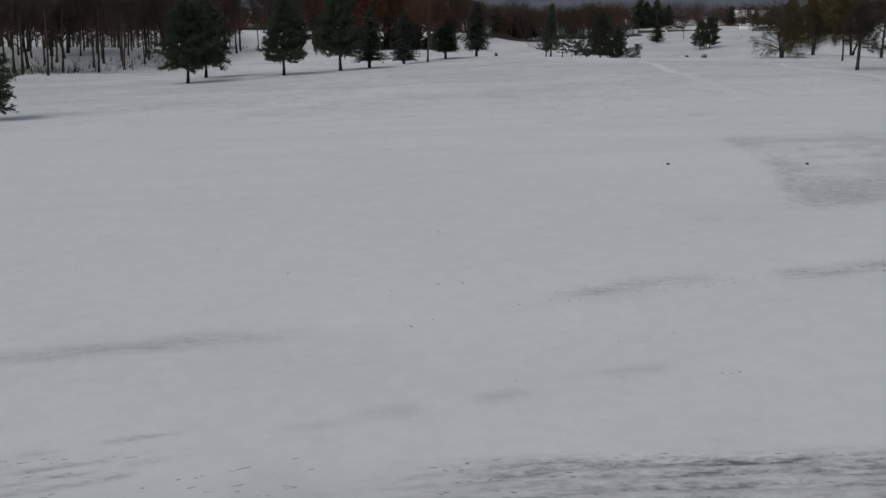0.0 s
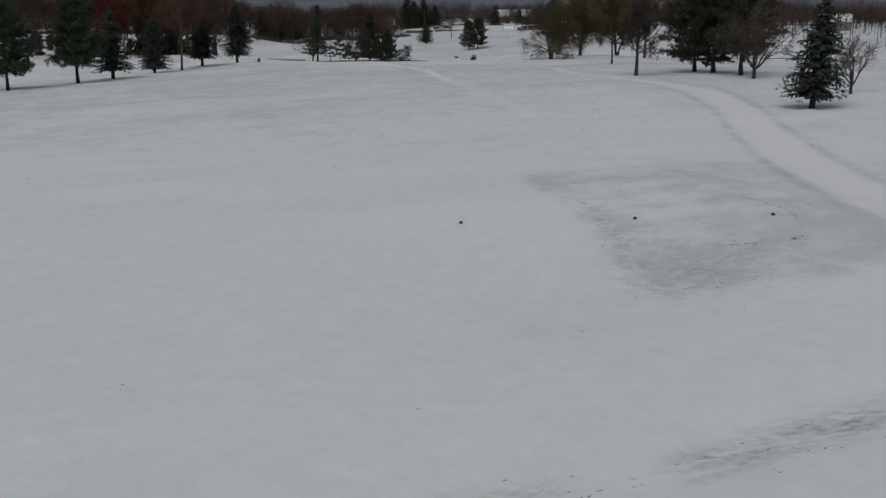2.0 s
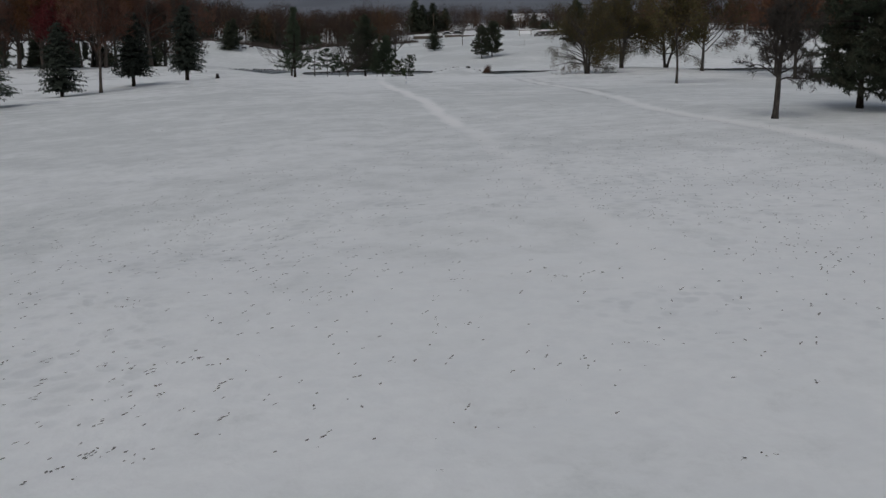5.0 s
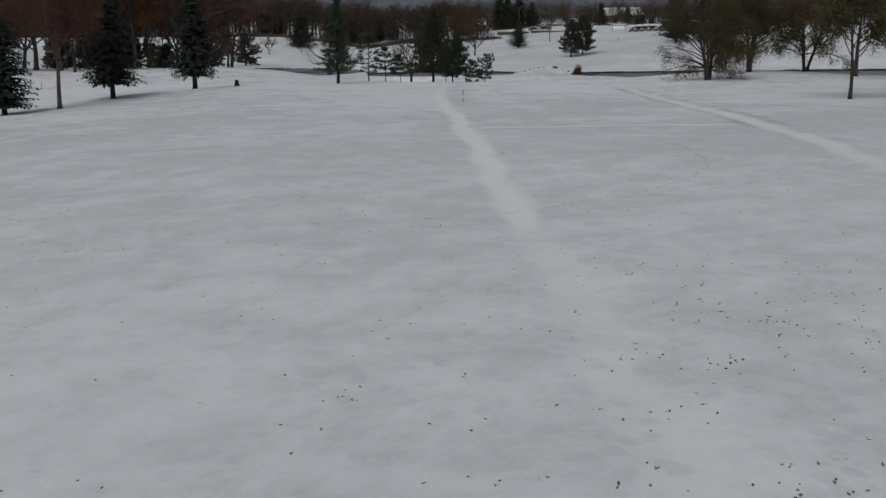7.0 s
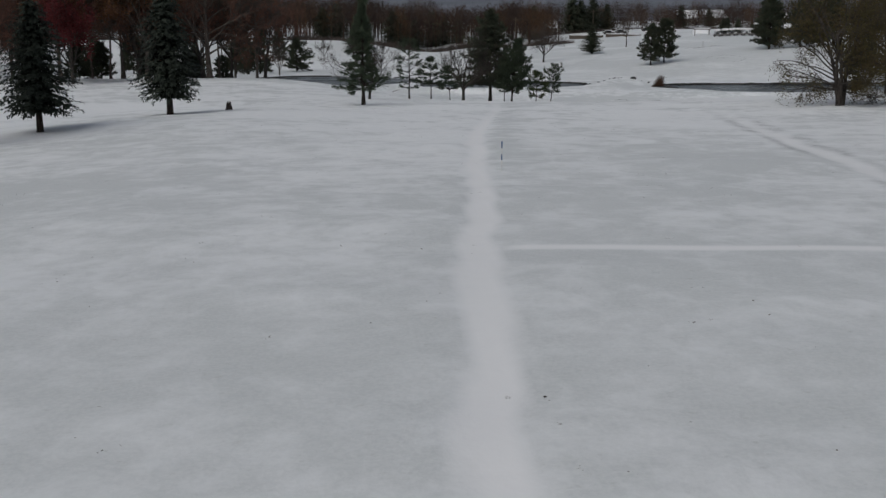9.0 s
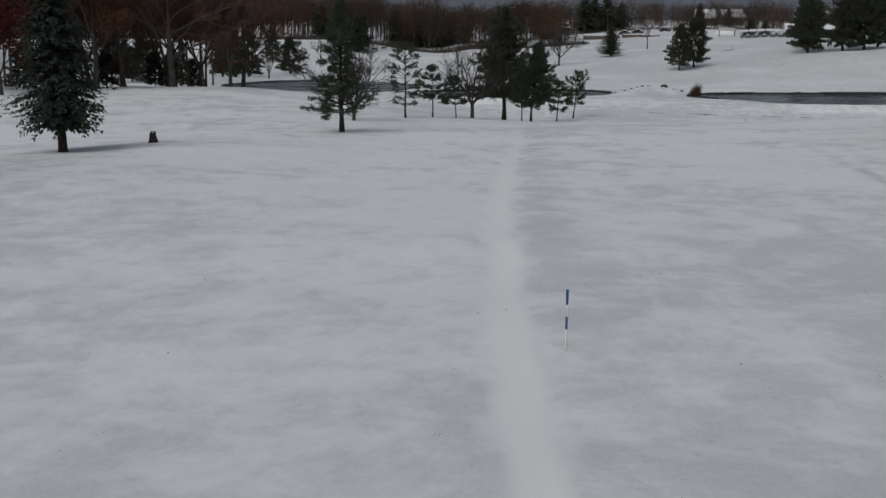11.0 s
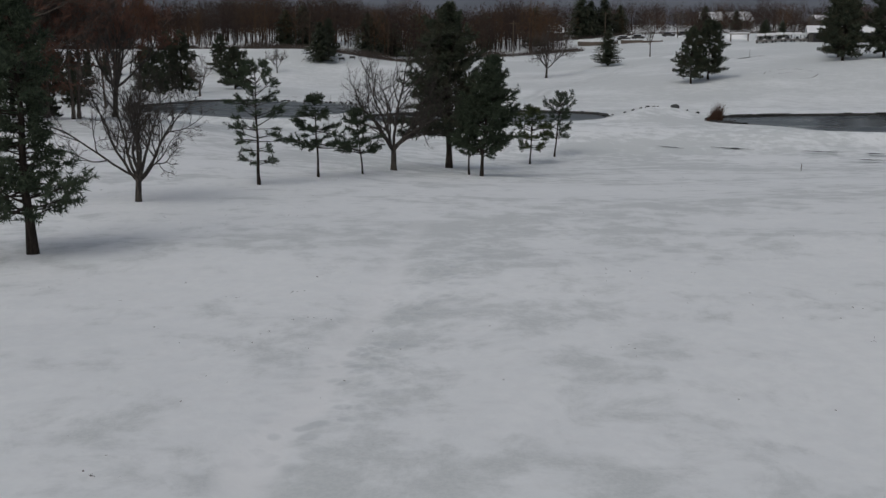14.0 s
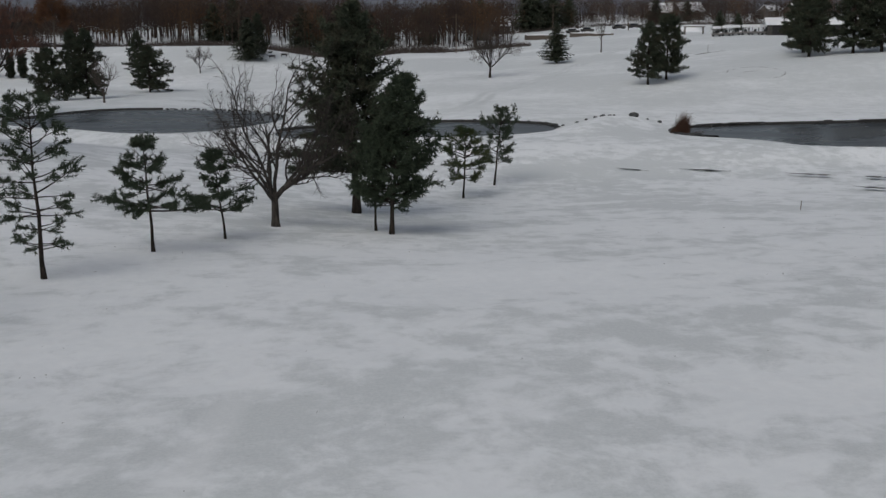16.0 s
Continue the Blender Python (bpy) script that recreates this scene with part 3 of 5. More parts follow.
def build_haze_ridge():
    """An added ridge all round; its colour holds the haze and stands in for low cloud."""
    s = Shape()
    n = 240
    for k in range(n):
        w = 2 * math.pi * k / n
        top = 92 + 16 * noise.noise((3 * math.cos(w), 3 * math.sin(w), 0.5)) + 8 * noise.noise((14 * math.cos(w), 14 * math.sin(w), 2.5))
        for r, z in ((1500, -4), (2150, 0.55 * top), (2500, top), (2580, -10)):
            s.v.append((30 + r * math.cos(w), 150 + r * math.sin(w), z))
    for k in range(n):
        m = (k + 1) % n
        for j in range(3):
            s.f.append((4 * k + j, 4 * m + j, 4 * m + j + 1, 4 * k + j + 1))
    ob = new("backdrop", s.mesh("backdrop", M_HAZE_RIDGE, True))
    tagged(ob, "added far ridge coloured the blue-grey of hazy low cloud", "hills", kind="structure")


build_haze_ridge()

# ======== trees ========


def bend(p, d, length, steps, rng, wander, lift):
    """A wandering line of points from p along d; lift pulls it up (or down)."""
    pts, d = [p.copy()], d.copy()
    for _ in range(steps):
        d = (d + way(rng) * wander + Vector((0, 0, lift))).normalized()
        pts.append(pts[-1] + d * (length / steps))
    return pts, d


def taper(r0, r1, n):
    return [r0 + (r1 - r0) * k / (n - 1) for k in range(n)]


def along(pts, t):
    k = min(int(t * (len(pts) - 1)), len(pts) - 2)
    f = t * (len(pts) - 1) - k
    return pts[k].lerp(pts[k + 1], f), (pts[k + 1] - pts[k]).normalized()


def turned_from(d, angle, rng, roll=None):
    side = d.cross(Vector((0.2, 0.3, 1)) if abs(d.z) < 0.9 else Vector((1, 0, 0))).normalized()
    other = d.cross(side)
    w = rng.uniform(0, 2 * math.pi) if roll is None else roll
    return (d * math.cos(angle) + (side * math.cos(w) + other * math.sin(w)) * math.sin(angle)).normalized()


def bare_shapes(seed, h, fork, spread_angle, kids, twig_len, twig_width, trunk_r, lift=0.10, limbs=4, wander=0.12, leader=0, reach=0.46):
    """Trunk, limbs and twigs of a leafless tree. Returns them with the twig ends."""
    rng = random.Random(seed)
    trunk, limb, twig, ends = Shape(), Shape(), Shape(), []
    pts, d = bend(Vector((0, 0, -0.15)), Vector((rng.uniform(-0.04, 0.04), rng.uniform(-0.04, 0.04), 1)), fork + 0.15, 6, rng, 0.035, 0.03)
    radii = taper(trunk_r, trunk_r * 0.78, 7)
    radii[0], radii[1] = trunk_r * 1.5, trunk_r * 1.08
    trunk.tube(pts, radii, 9)

    def grow(p, d, length, r, level):
        steps = (6, 5, 4, 3)[level]
        line, end = bend(p, d, length, steps, rng, wander + 0.05 * level, lift)
        limb.tube(line, taper(r, r * (0.45 if level else 0.5), steps + 1), (6, 5, 4, 3)[level], False)
        if level == 3:
            for _ in range(kids[3]):
                q, e = along(line, rng.uniform(0.15, 1.0))
                t = turned_from(e, rng.uniform(0.3, 0.9), rng)
                t.z += 0.12
                t.normalize()
                twig.spike(q, t, t.cross(way(rng)).normalized(), twig_len * rng.uniform(0.6, 1.3), twig_width)
                ends.append(q + t * twig_len * 0.7)
            return
        for k in range(kids[level]):
            t = 0.25 + 0.75 * (k + rng.uniform(0.2, 0.9)) / kids[level]
            q, e = along(line, min(t, 0.99))
            grow(q, turned_from(e, rng.uniform(0.45, 0.95), rng), length * rng.uniform(0.42, 0.68) * (1.15 - 0.4 * t), r * (0.62 - 0.25 * t), level + 1)
        grow(line[-1], turned_from(end, rng.uniform(0.05, 0.3), rng), length * 0.55, r * 0.45, level + 1)

    crown = h - fork
    if leader:
        stem, tip = bend(pts[-1], d, crown * 0.72, 7, rng, 0.06, 0.05)
        limb.tube(stem, taper(trunk_r * 0.78, trunk_r * 0.16, 8), 7, False)
        for k in range(leader):
            f = (k + rng.uniform(0, 0.7)) / leader
            q, e = along(stem, min(0.98, f))
            w = 2.399 * k + rng.uniform(-0.5, 0.5)
            tilt = spread_angle * rng.uniform(0.85, 1.2) * (1 - 0.35 * f)
            d0 = Vector((math.sin(tilt) * math.cos(w), math.sin(tilt) * math.sin(w), math.cos(tilt)))
            grow(q, d0, crown * reach * (1 - 0.48 * f) * rng.uniform(0.75, 1.2), trunk_r * (0.32 - 0.16 * f), 0 if f < 0.45 else 1)
        grow(stem[-1], tip, crown * 0.28, trunk_r * 0.16, 1)
        return trunk, limb, twig, ends
    for k in range(limbs):
        w = 2 * math.pi * (k + rng.uniform(-0.25, 0.25)) / limbs
        tilt = spread_angle * rng.uniform(0.75, 1.2)
        d0 = Vector((math.sin(tilt) * math.cos(w), math.sin(tilt) * math.sin(w), math.cos(tilt)))
        start, _ = along(pts, rng.uniform(0.80, 1.0))
        grow(start, d0, crown * rng.uniform(0.5, 0.66) * reach / 0.46, trunk_r * rng.uniform(0.42, 0.56), 0)
    grow(pts[-1], d, crown * 0.62, trunk_r * 0.5, 0)
    return trunk, limb, twig, ends


def bare_tree(name, label, seed, x, y, h, fork, spread_angle=0.7, kids=(3, 3, 3, 4), twig_len=0.5, twig_width=0.02, trunk_r=0.16, lift=0.10, limbs=4,
              mat=None, twig_mat=None, group="", leaves=0, leaf_mat=None, leaf_size=0.12, turn=0.0, wander=0.12, crown_label="", leader=0, reach=0.46):
    trunk, limb, twig, ends = bare_shapes(seed, h, fork, spread_angle, kids, twig_len, twig_width, trunk_r, lift, limbs, wander, leader, reach)
    tree = thing(name, label, "tree", group)
    tree.matrix_basis = pose(x, y, on_ground(x, y), 0, 0, turn)
    part("trunk", trunk, mat or M_BARK_DARK, tree, smooth=True)
    part("branchwork", limb, mat or M_BARK_DARK, tree, smooth=True)
    part("crown", twig, twig_mat or M_TWIG, tree)
    if leaves:
        rng = random.Random(seed + 1)
        s = Shape()
        for _ in range(leaves):
            p = rng.choice(ends) + way(rng) * rng.uniform(0.0, 3 * leaf_size)
            d = way(rng)
            s.blade(p, d, d.cross(way(rng)).normalized(), leaf_size * rng.uniform(0.7, 1.4), leaf_size * 0.6)
        part("foliage", s, leaf_mat, tree, crown_label)
    return tree


def spruce(label, seed, x, y, h, r, skirt=0.6, lean=(0, 0), group="", mat=None, droop=0.25, fullness=1.0, power=0.8, name="spruce_tree", coarse=1.0):
    """A dense conifer with drooping, shaggy boughs."""
    rng = random.Random(seed)
    trunk, bough = Shape(), Shape()
    tip = Vector((lean[0] * h, lean[1] * h, h))
    pts = [Vector((lean[0] * h * t, lean[1] * h * t, -0.15 + (h + 0.15) * t)) for t in (0, 0.04, 0.12, 0.3, 0.6, 1)]
    r0 = 0.022 * h + 0.02
    trunk.tube(pts, [r0 * 1.5, r0 * 1.1, r0, r0 * 0.8, r0 * 0.45, 0.02], 8)
    z = skirt
    lop = [[rng.uniform(0.74, 1.14) for _ in range(7)] for _ in range(8)]
    while z < h - 0.1:
        f = (z - skirt) / (h - skirt)
        reach = r * max(0.04, (1 - f)) ** power * (0.88 + 0.12 * min(1, f / 0.12))
        count = max(6, int((9 + 6 * (1 - f)) * fullness))
        turn0 = rng.uniform(0, 6.28)
        for k in range(count):
            w = turn0 + 2 * math.pi * (k + rng.uniform(-0.3, 0.3)) / count
            if rng.random() < 0.13:
                continue
            length = reach * lop[int(f * 7.99)][int(w * 7 / 6.2832) % 7] * rng.uniform(0.68, 1.08)
            sag = droop * rng.uniform(0.5, 1.5)
            out_way = Vector((math.cos(w), math.sin(w), 0))
            side = Vector((-math.sin(w), math.cos(w), 0))
            base = Vector((lean[0] * z, lean[1] * z, z + rng.uniform(-0.1, 0.1)))
            n = max(3, int(length / (0.15 * coarse)))
            for j in range(n):
                t = (j + rng.uniform(0.2, 1.0)) / n
                fan = (0.05 + 0.16 * length * t * (1.25 - t)) * rng.uniform(-1, 1)
                p = base + out_way * (length * t) + side * fan + Vector((0, 0, -sag * length * t * t + 0.10 * length * t))
                size = coarse * (0.23 + 0.17 * (1 - t)) * (0.65 + 0.35 * min(1, length))
                for sgn in (-1, 1):
                    d = (out_way * rng.uniform(0.4, 1.0) + side * sgn * rng.uniform(0.3, 0.9) + Vector((0, 0, rng.uniform(-0.75, 0.05)))).normalized()
                    bough.blade(p, d, (d.cross(Vector((0, 0, 1))) + way(rng) * 0.5).normalized(), size * rng.uniform(0.8, 1.3), size * 0.55)
                if rng.random() < 0.7:
                    d = (out_way * 0.6 + Vector((0, 0, rng.uniform(-1.5, 0.1))) + way(rng) * 0.4).normalized()
                    bough.blade(p, d, side, size * 1.1, size * 0.5)
        z += (0.20 + 0.08 * (1 - f)) * (0.5 + 0.5 * coarse)
    for k in range(10):
        d = (Vector((0, 0, 1)) + way(rng) * 0.35).normalized()
        bough.blade(tip - Vector((0, 0, 0.35 * k / 10 + 0.05)), d, d.cross(way(rng)).normalized(), 0.3, 0.07)
    tree = thing(name, label, "tree", group)
    tree.matrix_basis = pose(x, y, on_ground(x, y))
    part("trunk", trunk, M_BARK_PINE, tree, smooth=True)
    part("crown", bough, mat or M_SPRUCE, tree)
    return tree


def tuft(s, p, rng, r, n, width, up=0.25):
    for _ in range(n):
        d = way(rng)
        d.z += up
        d.normalize()
        s.spike(p - d * 0.04, d, d.cross(way(rng)).normalized(), r * rng.uniform(0.7, 1.25), width)


def spray(s, p, d, length, rng, needle, per, width):
    """A shoot set with needles that lean forward along it."""
    n = max(2, int(length / (0.55 * needle)))
    for k in range(n + 1):
        q = p + d * (length * k / n)
        for _ in range(per):
            e = (d * rng.uniform(0.3, 1.1) + way(rng)).normalized()
            s.spike(q - e * 0.01, e, e.cross(way(rng)).normalized(), needle * rng.uniform(0.65, 1.25), width)


def pine(label, seed, x, y, h, r, base, limbs, shoots=8, needle=0.18, per=6, lean=(0, 0), group="", mat=None, trunk_r=None, profile=0.6, rise=0.12, turn=0.0,
         sparse_low=0.0, name="pine_tree", width=0.02, layers=0, lop=0.25, bare=0.0):
    """A pine: limbs with side shoots that carry the needles. layers gathers the limbs into flat storeys; lop makes its sides uneven; bare keeps the needles to the limbs' ends."""
    rng = random.Random(seed)
    trunk, limb, green = Shape(), Shape(), Shape()
    r0 = trunk_r or 0.016 * h + 0.02
    levels = 8
    line = [Vector((lean[0] * h * (k / levels) ** 1.2 + 0.004 * h * math.sin(1.7 * k + seed), lean[1] * h * (k / levels) ** 1.2 + 0.004 * h * math.cos(1.3 * k + seed), -0.12 + (h + 0.12) * k / levels))
            for k in range(levels + 1)]
    trunk.tube(line, [r0 * (1.35 if k == 0 else 1.0 - 0.85 * k / levels) for k in range(levels + 1)], 8)
    sides = [rng.uniform(1 - lop, 1 + lop) for _ in range(9)]
    for k in range(limbs):
        f = (k + rng.uniform(0.0, 0.8)) / limbs
        if layers:
            f = (math.floor(f * layers) + 0.10 + 0.45 * (f * layers % 1)) / layers
        f = min(f, 0.985)
        q, _ = along(line, base + (1 - base) * f)
        w = k * 2.399 + rng.uniform(-0.6, 0.6)
        shape = profile(f) if callable(profile) else (math.sin(math.pi * (0.18 + 0.82 * f)) ** profile) if profile < 1 else (1 - 0.94 * f) ** (profile - 0.4)
        length = max(0.22, r * shape * rng.uniform(0.6, 1.15) * sides[int(w * 9 / 6.2832 + 3 * f) % 9])
        d = Vector((math.cos(w), math.sin(w), rise + 0.9 * f * f + rng.uniform(-0.18, 0.18))).normalized()
        pts, end = bend(q, d, length, 4, rng, 0.14, 0.035)
        limb.tube(pts, taper(0.012 + 0.012 * length, 0.006, 5), 4, False)
        few = sparse_low * (1 - f)
        for j in range(max(3, int(shoots * (0.4 + 0.6 * min(1, length / max(r * 0.7, 0.1)))))):
            if rng.random() < few:
                continue
            t = 0.22 + bare + (0.78 - bare) * (j + rng.uniform(0, 1)) / shoots
            p, e = along(pts, min(t, 0.99))
            b = turned_from(e, rng.uniform(0.5, 1.1), rng)
            b.z = b.z * 0.5 + 0.14
            b.normalize()
            off = (0.16 + 0.30 * length) * rng.uniform(0.5, 1.1) * (1.15 - 0.6 * t)
            limb.tube([p, p + b * off], [0.006, 0.003], 3, False)
            spray(green, p + b * (0.25 * off), b, 0.75 * off + 0.05, rng, needle, per, width)
            if off > 0.45:
                c = turned_from(b, 0.7, rng)
                spray(green, p + b * (0.5 * off), c, 0.4 * off, rng, needle, per, width)
        spray(green, along(pts, 0.8)[0], end, 0.2 * length + 0.05, rng, needle, per + 2, width)
    for k in range(6):
        d = (Vector((0, 0, 1)) + way(rng) * 0.6).normalized()
        spray(green, line[-1] - Vector((0, 0, 0.10 * k + 0.05)), d, 0.12 + 0.03 * k, rng, needle, per, width)
    tree = thing(name, label, "tree", group)
    tree.matrix_basis = pose(x, y, on_ground(x, y), 0, 0, turn)
    part("trunk", trunk, M_BARK_PINE, tree, smooth=True)
    part("branchwork", limb, M_BARK_PINE, tree)
    part("crown", green, mat or M_PINE, tree)
    return tree


def willow(label, seed, x, y, h, r, trunks=3, leaves=9000, hang=3.0, turn=0.0, low=0.12):
    """A broad old willow: short stems, arching limbs from low down and hanging strands that still carry leaves."""
    rng = random.Random(seed)
    stem, limb, leaf = Shape(), Shape(), Shape()
    strands = []
    for k in range(trunks):
        w = 2 * math.pi * k / trunks + rng.uniform(-0.4, 0.4)
        tilt = rng.uniform(0.08, 0.28)
        d = Vector((math.sin(tilt) * math.cos(w), math.sin(tilt) * math.sin(w), 1)).normalized()
        pts, e = bend(Vector((0.12 * math.cos(w), 0.12 * math.sin(w), -0.15)), d, h * 0.45, 7, rng, 0.10, 0.02)
        stem.tube(pts, [0.26] + taper(0.18, 0.07, 7), 8)
        for m in range(15):
            f = low + (1 - low) * (m + rng.uniform(0, 0.8)) / 15
            q, e2 = along(pts, min(0.98, 0.15 + 0.85 * f))
            ww = w + rng.uniform(-2.2, 2.2)
            d2 = Vector((math.cos(ww), math.sin(ww), 0.12 + 1.8 * f + rng.uniform(-0.25, 0.4))).normalized()
            arc, _ = bend(q, d2, r * rng.uniform(0.7, 1.15), 8, rng, 0.15, -0.04)
            limb.tube(arc, taper(0.07, 0.015, 9), 5, False)
            thick = rng.choice((0.15, 0.45, 1.0))
            for n in range(12):
                if rng.random() > thick:
                    continue
                p, e3 = along(arc, rng.uniform(0.2, 0.99))
                d3 = turned_from(e3, rng.uniform(0.4, 1.1), rng)
                sub, _ = bend(p, d3, rng.uniform(0.8, 2.0), 4, rng, 0.15, -0.05)
                limb.tube(sub, taper(0.03, 0.008, 5), 3, False)
                strands += [along(sub, rng.uniform(0.2, 0.99))[0] for _ in range(4)]
    per = max(3, leaves // len(strands))
    for p in strands:
        length = min(hang * rng.uniform(0.2, 1.0), p.z - 0.15)
        if length < 0.2:
            continue
        line, _ = bend(p, Vector((rng.uniform(-0.7, 0.7), rng.uniform(-0.7, 0.7), -0.8)), length, 4, rng, 0.14, -0.05)
        limb.tube(line, taper(0.008, 0.003, 5), 3, False)
        for _ in range(per):
            q, _e = along(line, rng.uniform(0, 0.99))
            d = (way(rng) + Vector((0, 0, -0.3))).normalized()
            leaf.blade(q + way(rng) * 0.34, d, d.cross(way(rng)).normalized(), rng.uniform(0.09, 0.18), 0.085)
    tree = thing("willow_tree", label, "tree", "willows beside the pond")
    tree.matrix_basis = pose(x, y, on_ground(x, y), 0, 0, turn)
    part("trunk", stem, M_BARK_DARK, tree, smooth=True)
    part("branchwork", limb, M_BARK_DARK, tree)
    part("foliage", leaf, M_WILLOW, tree, "thinned olive-yellow leaves")
    return tree


# ---- the conifer row beside the fairway ----
ROW = "conifers in a row beside the fairway"


def full(f):
    """Outline of a well-grown open-field pine: broad low down, rounded above."""
    return (0.72 + 0.28 * min(1, f / 0.2)) * (1 - f ** 1.7) ** 0.75 + 0.06


def column(f):
    """Outline of the tall slope pine: long ragged low limbs, then a dense narrow head."""
    return 1.12 - 1.2 * f if f < 0.3 else 0.60 + 0.07 * math.sin(13 * f) - 0.42 * (f - 0.3) / 0.7


def tufted(f):
    """Outline of a thin young pine: widest in its middle."""
    return 0.42 + 0.62 * math.sin(math.pi * min(1.0, 0.08 + 0.84 * f)) - 0.12 * f


pine("full dark green pine standing alone in the snow", 11, -27.2, 110.0, 8.4, 3.1, 0.20, 150, 10, 0.34, 6, group=ROW, width=0.07, profile=full, rise=0.0)
pine("full dark green pine close behind another pine", 12, -28.3, 123.0, 8.8, 3.0, 0.20, 150, 10, 0.34, 6, group=ROW, width=0.07, profile=full, rise=0.0)
pine("rounded dark green pine with low ragged boughs", 13, -18.9, 121.5, 8.6, 3.1, 0.20, 150, 10, 0.34, 6, group=ROW, width=0.07, profile=full, rise=0.0)
pine("tall dark green pine with flat low boughs", 14, -13.2, 130.0, 10.0, 2.9, 0.20, 150, 10, 0.34, 6, group=ROW, width=0.07, profile=full, rise=0.0)
spruce("dark pointed conifer with spreading lower boughs", 15, -10.1, 137.0, 8.2, 2.8, 1.2, group=ROW, mat=M_PINE, droop=0.2, power=0.56, fullness=1.1)
spruce("blue-green spruce with boughs down to the snow", 16, -6.2, 152.0, 7.2, 2.7, 0.8, group=ROW, droop=0.18, power=0.48, fullness=1.35)
spruce("blue-green spruce on a short bare stem", 17, -0.2, 161.0, 7.8, 2.8, 1.45, group=ROW, droop=0.24, power=0.46, fullness=1.35)
spruce("large blue-green spruce with hanging skirts", 18, 4.9, 174.0, 8.9, 2.95, 1.55, group=ROW, droop=0.26, power=0.45, fullness=1.35)
pine("bushy dark pine on a short stem at the field's edge", 19, -31.2, 70.5, 5.6, 2.1, 0.20, 90, 10, 0.24, 7, mat=M_PINE, width=0.05, profile=full, rise=-0.02)
bare_tree("bare_tree", "leafless russet-twigged tree with a grey trunk between spruces", 120, -2.8, 154.0, 12.0, 2.4, 0.75, (4, 4, 3, 12), 0.6, 0.024, 0.17, mat=M_BARK_GREY, twig_mat=M_TWIG_RED, leader=20, reach=0.42, wander=0.2)

# ---- trees beside the cart lane ----
spruce("leaning dark green spruce beside the cart lane", 31, 32.35, 59.5, 5.8, 2.1, 0.85, lean=(0.085, 0.02), mat=M_SPRUCE, droop=0.22, power=0.56, fullness=1.1)
bare_tree("bare_tree", "small leafless fan-shaped tree behind a spruce", 32, 38.6, 65.5, 3.2, 0.6, 0.9, (3, 3, 3, 6), 0.4, 0.015, 0.10)
LANE = "clump of trees beside the lane"
pine("dark pine with flat spreading low limbs", 33, 42.9, 95.5, 9.0, 2.9, 0.12, 96, 9, 0.32, 6, group=LANE, width=0.075, profile=full, rise=-0.12, mat=M_PINE_OLD)
pine("dense dark pine crowded by its neighbours", 34, 42.7, 91.5, 9.8, 3.0, 0.13, 110, 9, 0.32, 6, group=LANE, width=0.075, profile=full, rise=-0.08, mat=M_PINE_OLD)
pine("dense dark pine with a straight bare stem", 35, 42.6, 86.5, 9.2, 2.7, 0.2, 88, 9, 0.32, 6, group=LANE, width=0.07, profile=full, mat=M_PINE_OLD)
bare_tree("bare_tree", "low forked leafless tree beside dark pines", 36, 41.0, 81.5, 5.4, 0.9, 1.0, (4, 4, 3, 9), 0.45, 0.02, 0.15, group=LANE, limbs=6, wander=0.2)
bare_tree("bare_tree", "leafless fine-twigged tree with a slanting trunk", 37, 35.9, 91.8, 9.6, 1.9, 1.25, (5, 4, 3, 8), 0.30, 0.016, 0.16, wander=0.26, leader=34, reach=0.18, lift=0.04, twig_mat=M_BARK_DARK)
bare_tree("leafy_tree", "slender tree with a few yellowed leaves", 38, 54.3, 144.3, 11.0, 2.6, 0.8, (4, 3, 3, 8), 0.5, 0.022, 0.14, leader=14, wander=0.18, leaves=11000, leaf_mat=M_WILLOW, leaf_size=0.22, crown_label="sparse olive-yellow leaves")
willow("broad old willow with thinned olive leaves", 41, 57.0, 179.0, 13.6, 4.9, 4, 30000, 1.5, 0, 0.05)
willow("old willow with hanging yellowed leaves", 42, 66.0, 189.5, 15.5, 6.0, 3, 34000, 1.6, 40, 0.15)
willow("tall willow with sparse yellowed strands", 43, 73.5, 191.0, 14.5, 6.0, 3, 28000, 1.6, 100, 0.15)
bare_tree("leafy_tree", "spreading tree with a few brown leaves", 47, 75.5, 158.0, 14.0, 2.4, 0.95, (4, 4, 3, 14), 0.8, 0.034, 0.24, leader=16, twig_mat=M_TWIG_RED, wander=0.18, leaves=9000, leaf_mat=M_RUSSET, leaf_size=0.2, crown_label="sparse brown leaves")
bare_tree("bare_tree", "broad leafless tree with dense brown twigs", 48, 86.0, 167.0, 15.0, 2.6, 0.95, (4, 4, 3, 15), 0.9, 0.038, 0.26, leader=16, twig_mat=M_TWIG_RED, wander=0.18)
bare_tree("leafy_tree", "leaning spreading tree with thinned olive leaves", 44, 76.0, 184.0, 15.0, 2.4, 1.05, (4, 4, 3, 13), 0.8, 0.034, 0.26, leader=18, reach=0.55, wander=0.2, lift=0.03, twig_mat=M_TWIG_RED, leaves=14000, leaf_mat=M_WILLOW, leaf_size=0.22, crown_label="thin olive leaves")
bare_tree("bare_tree", "leafless spreading tree above the pond bank", 45, 78.5, 168.0, 13.5, 2.6, 1.0, (4, 4, 3, 14), 0.8, 0.034, 0.22, leader=15, twig_mat=M_TWIG_RED, wander=0.18)
pine("dark low pine beyond the lane", 46, 77.0, 150.0, 8.0, 3.0, 0.12, 80, 9, 0.32, 6, width=0.075, profile=full, mat=M_PINE_OLD)

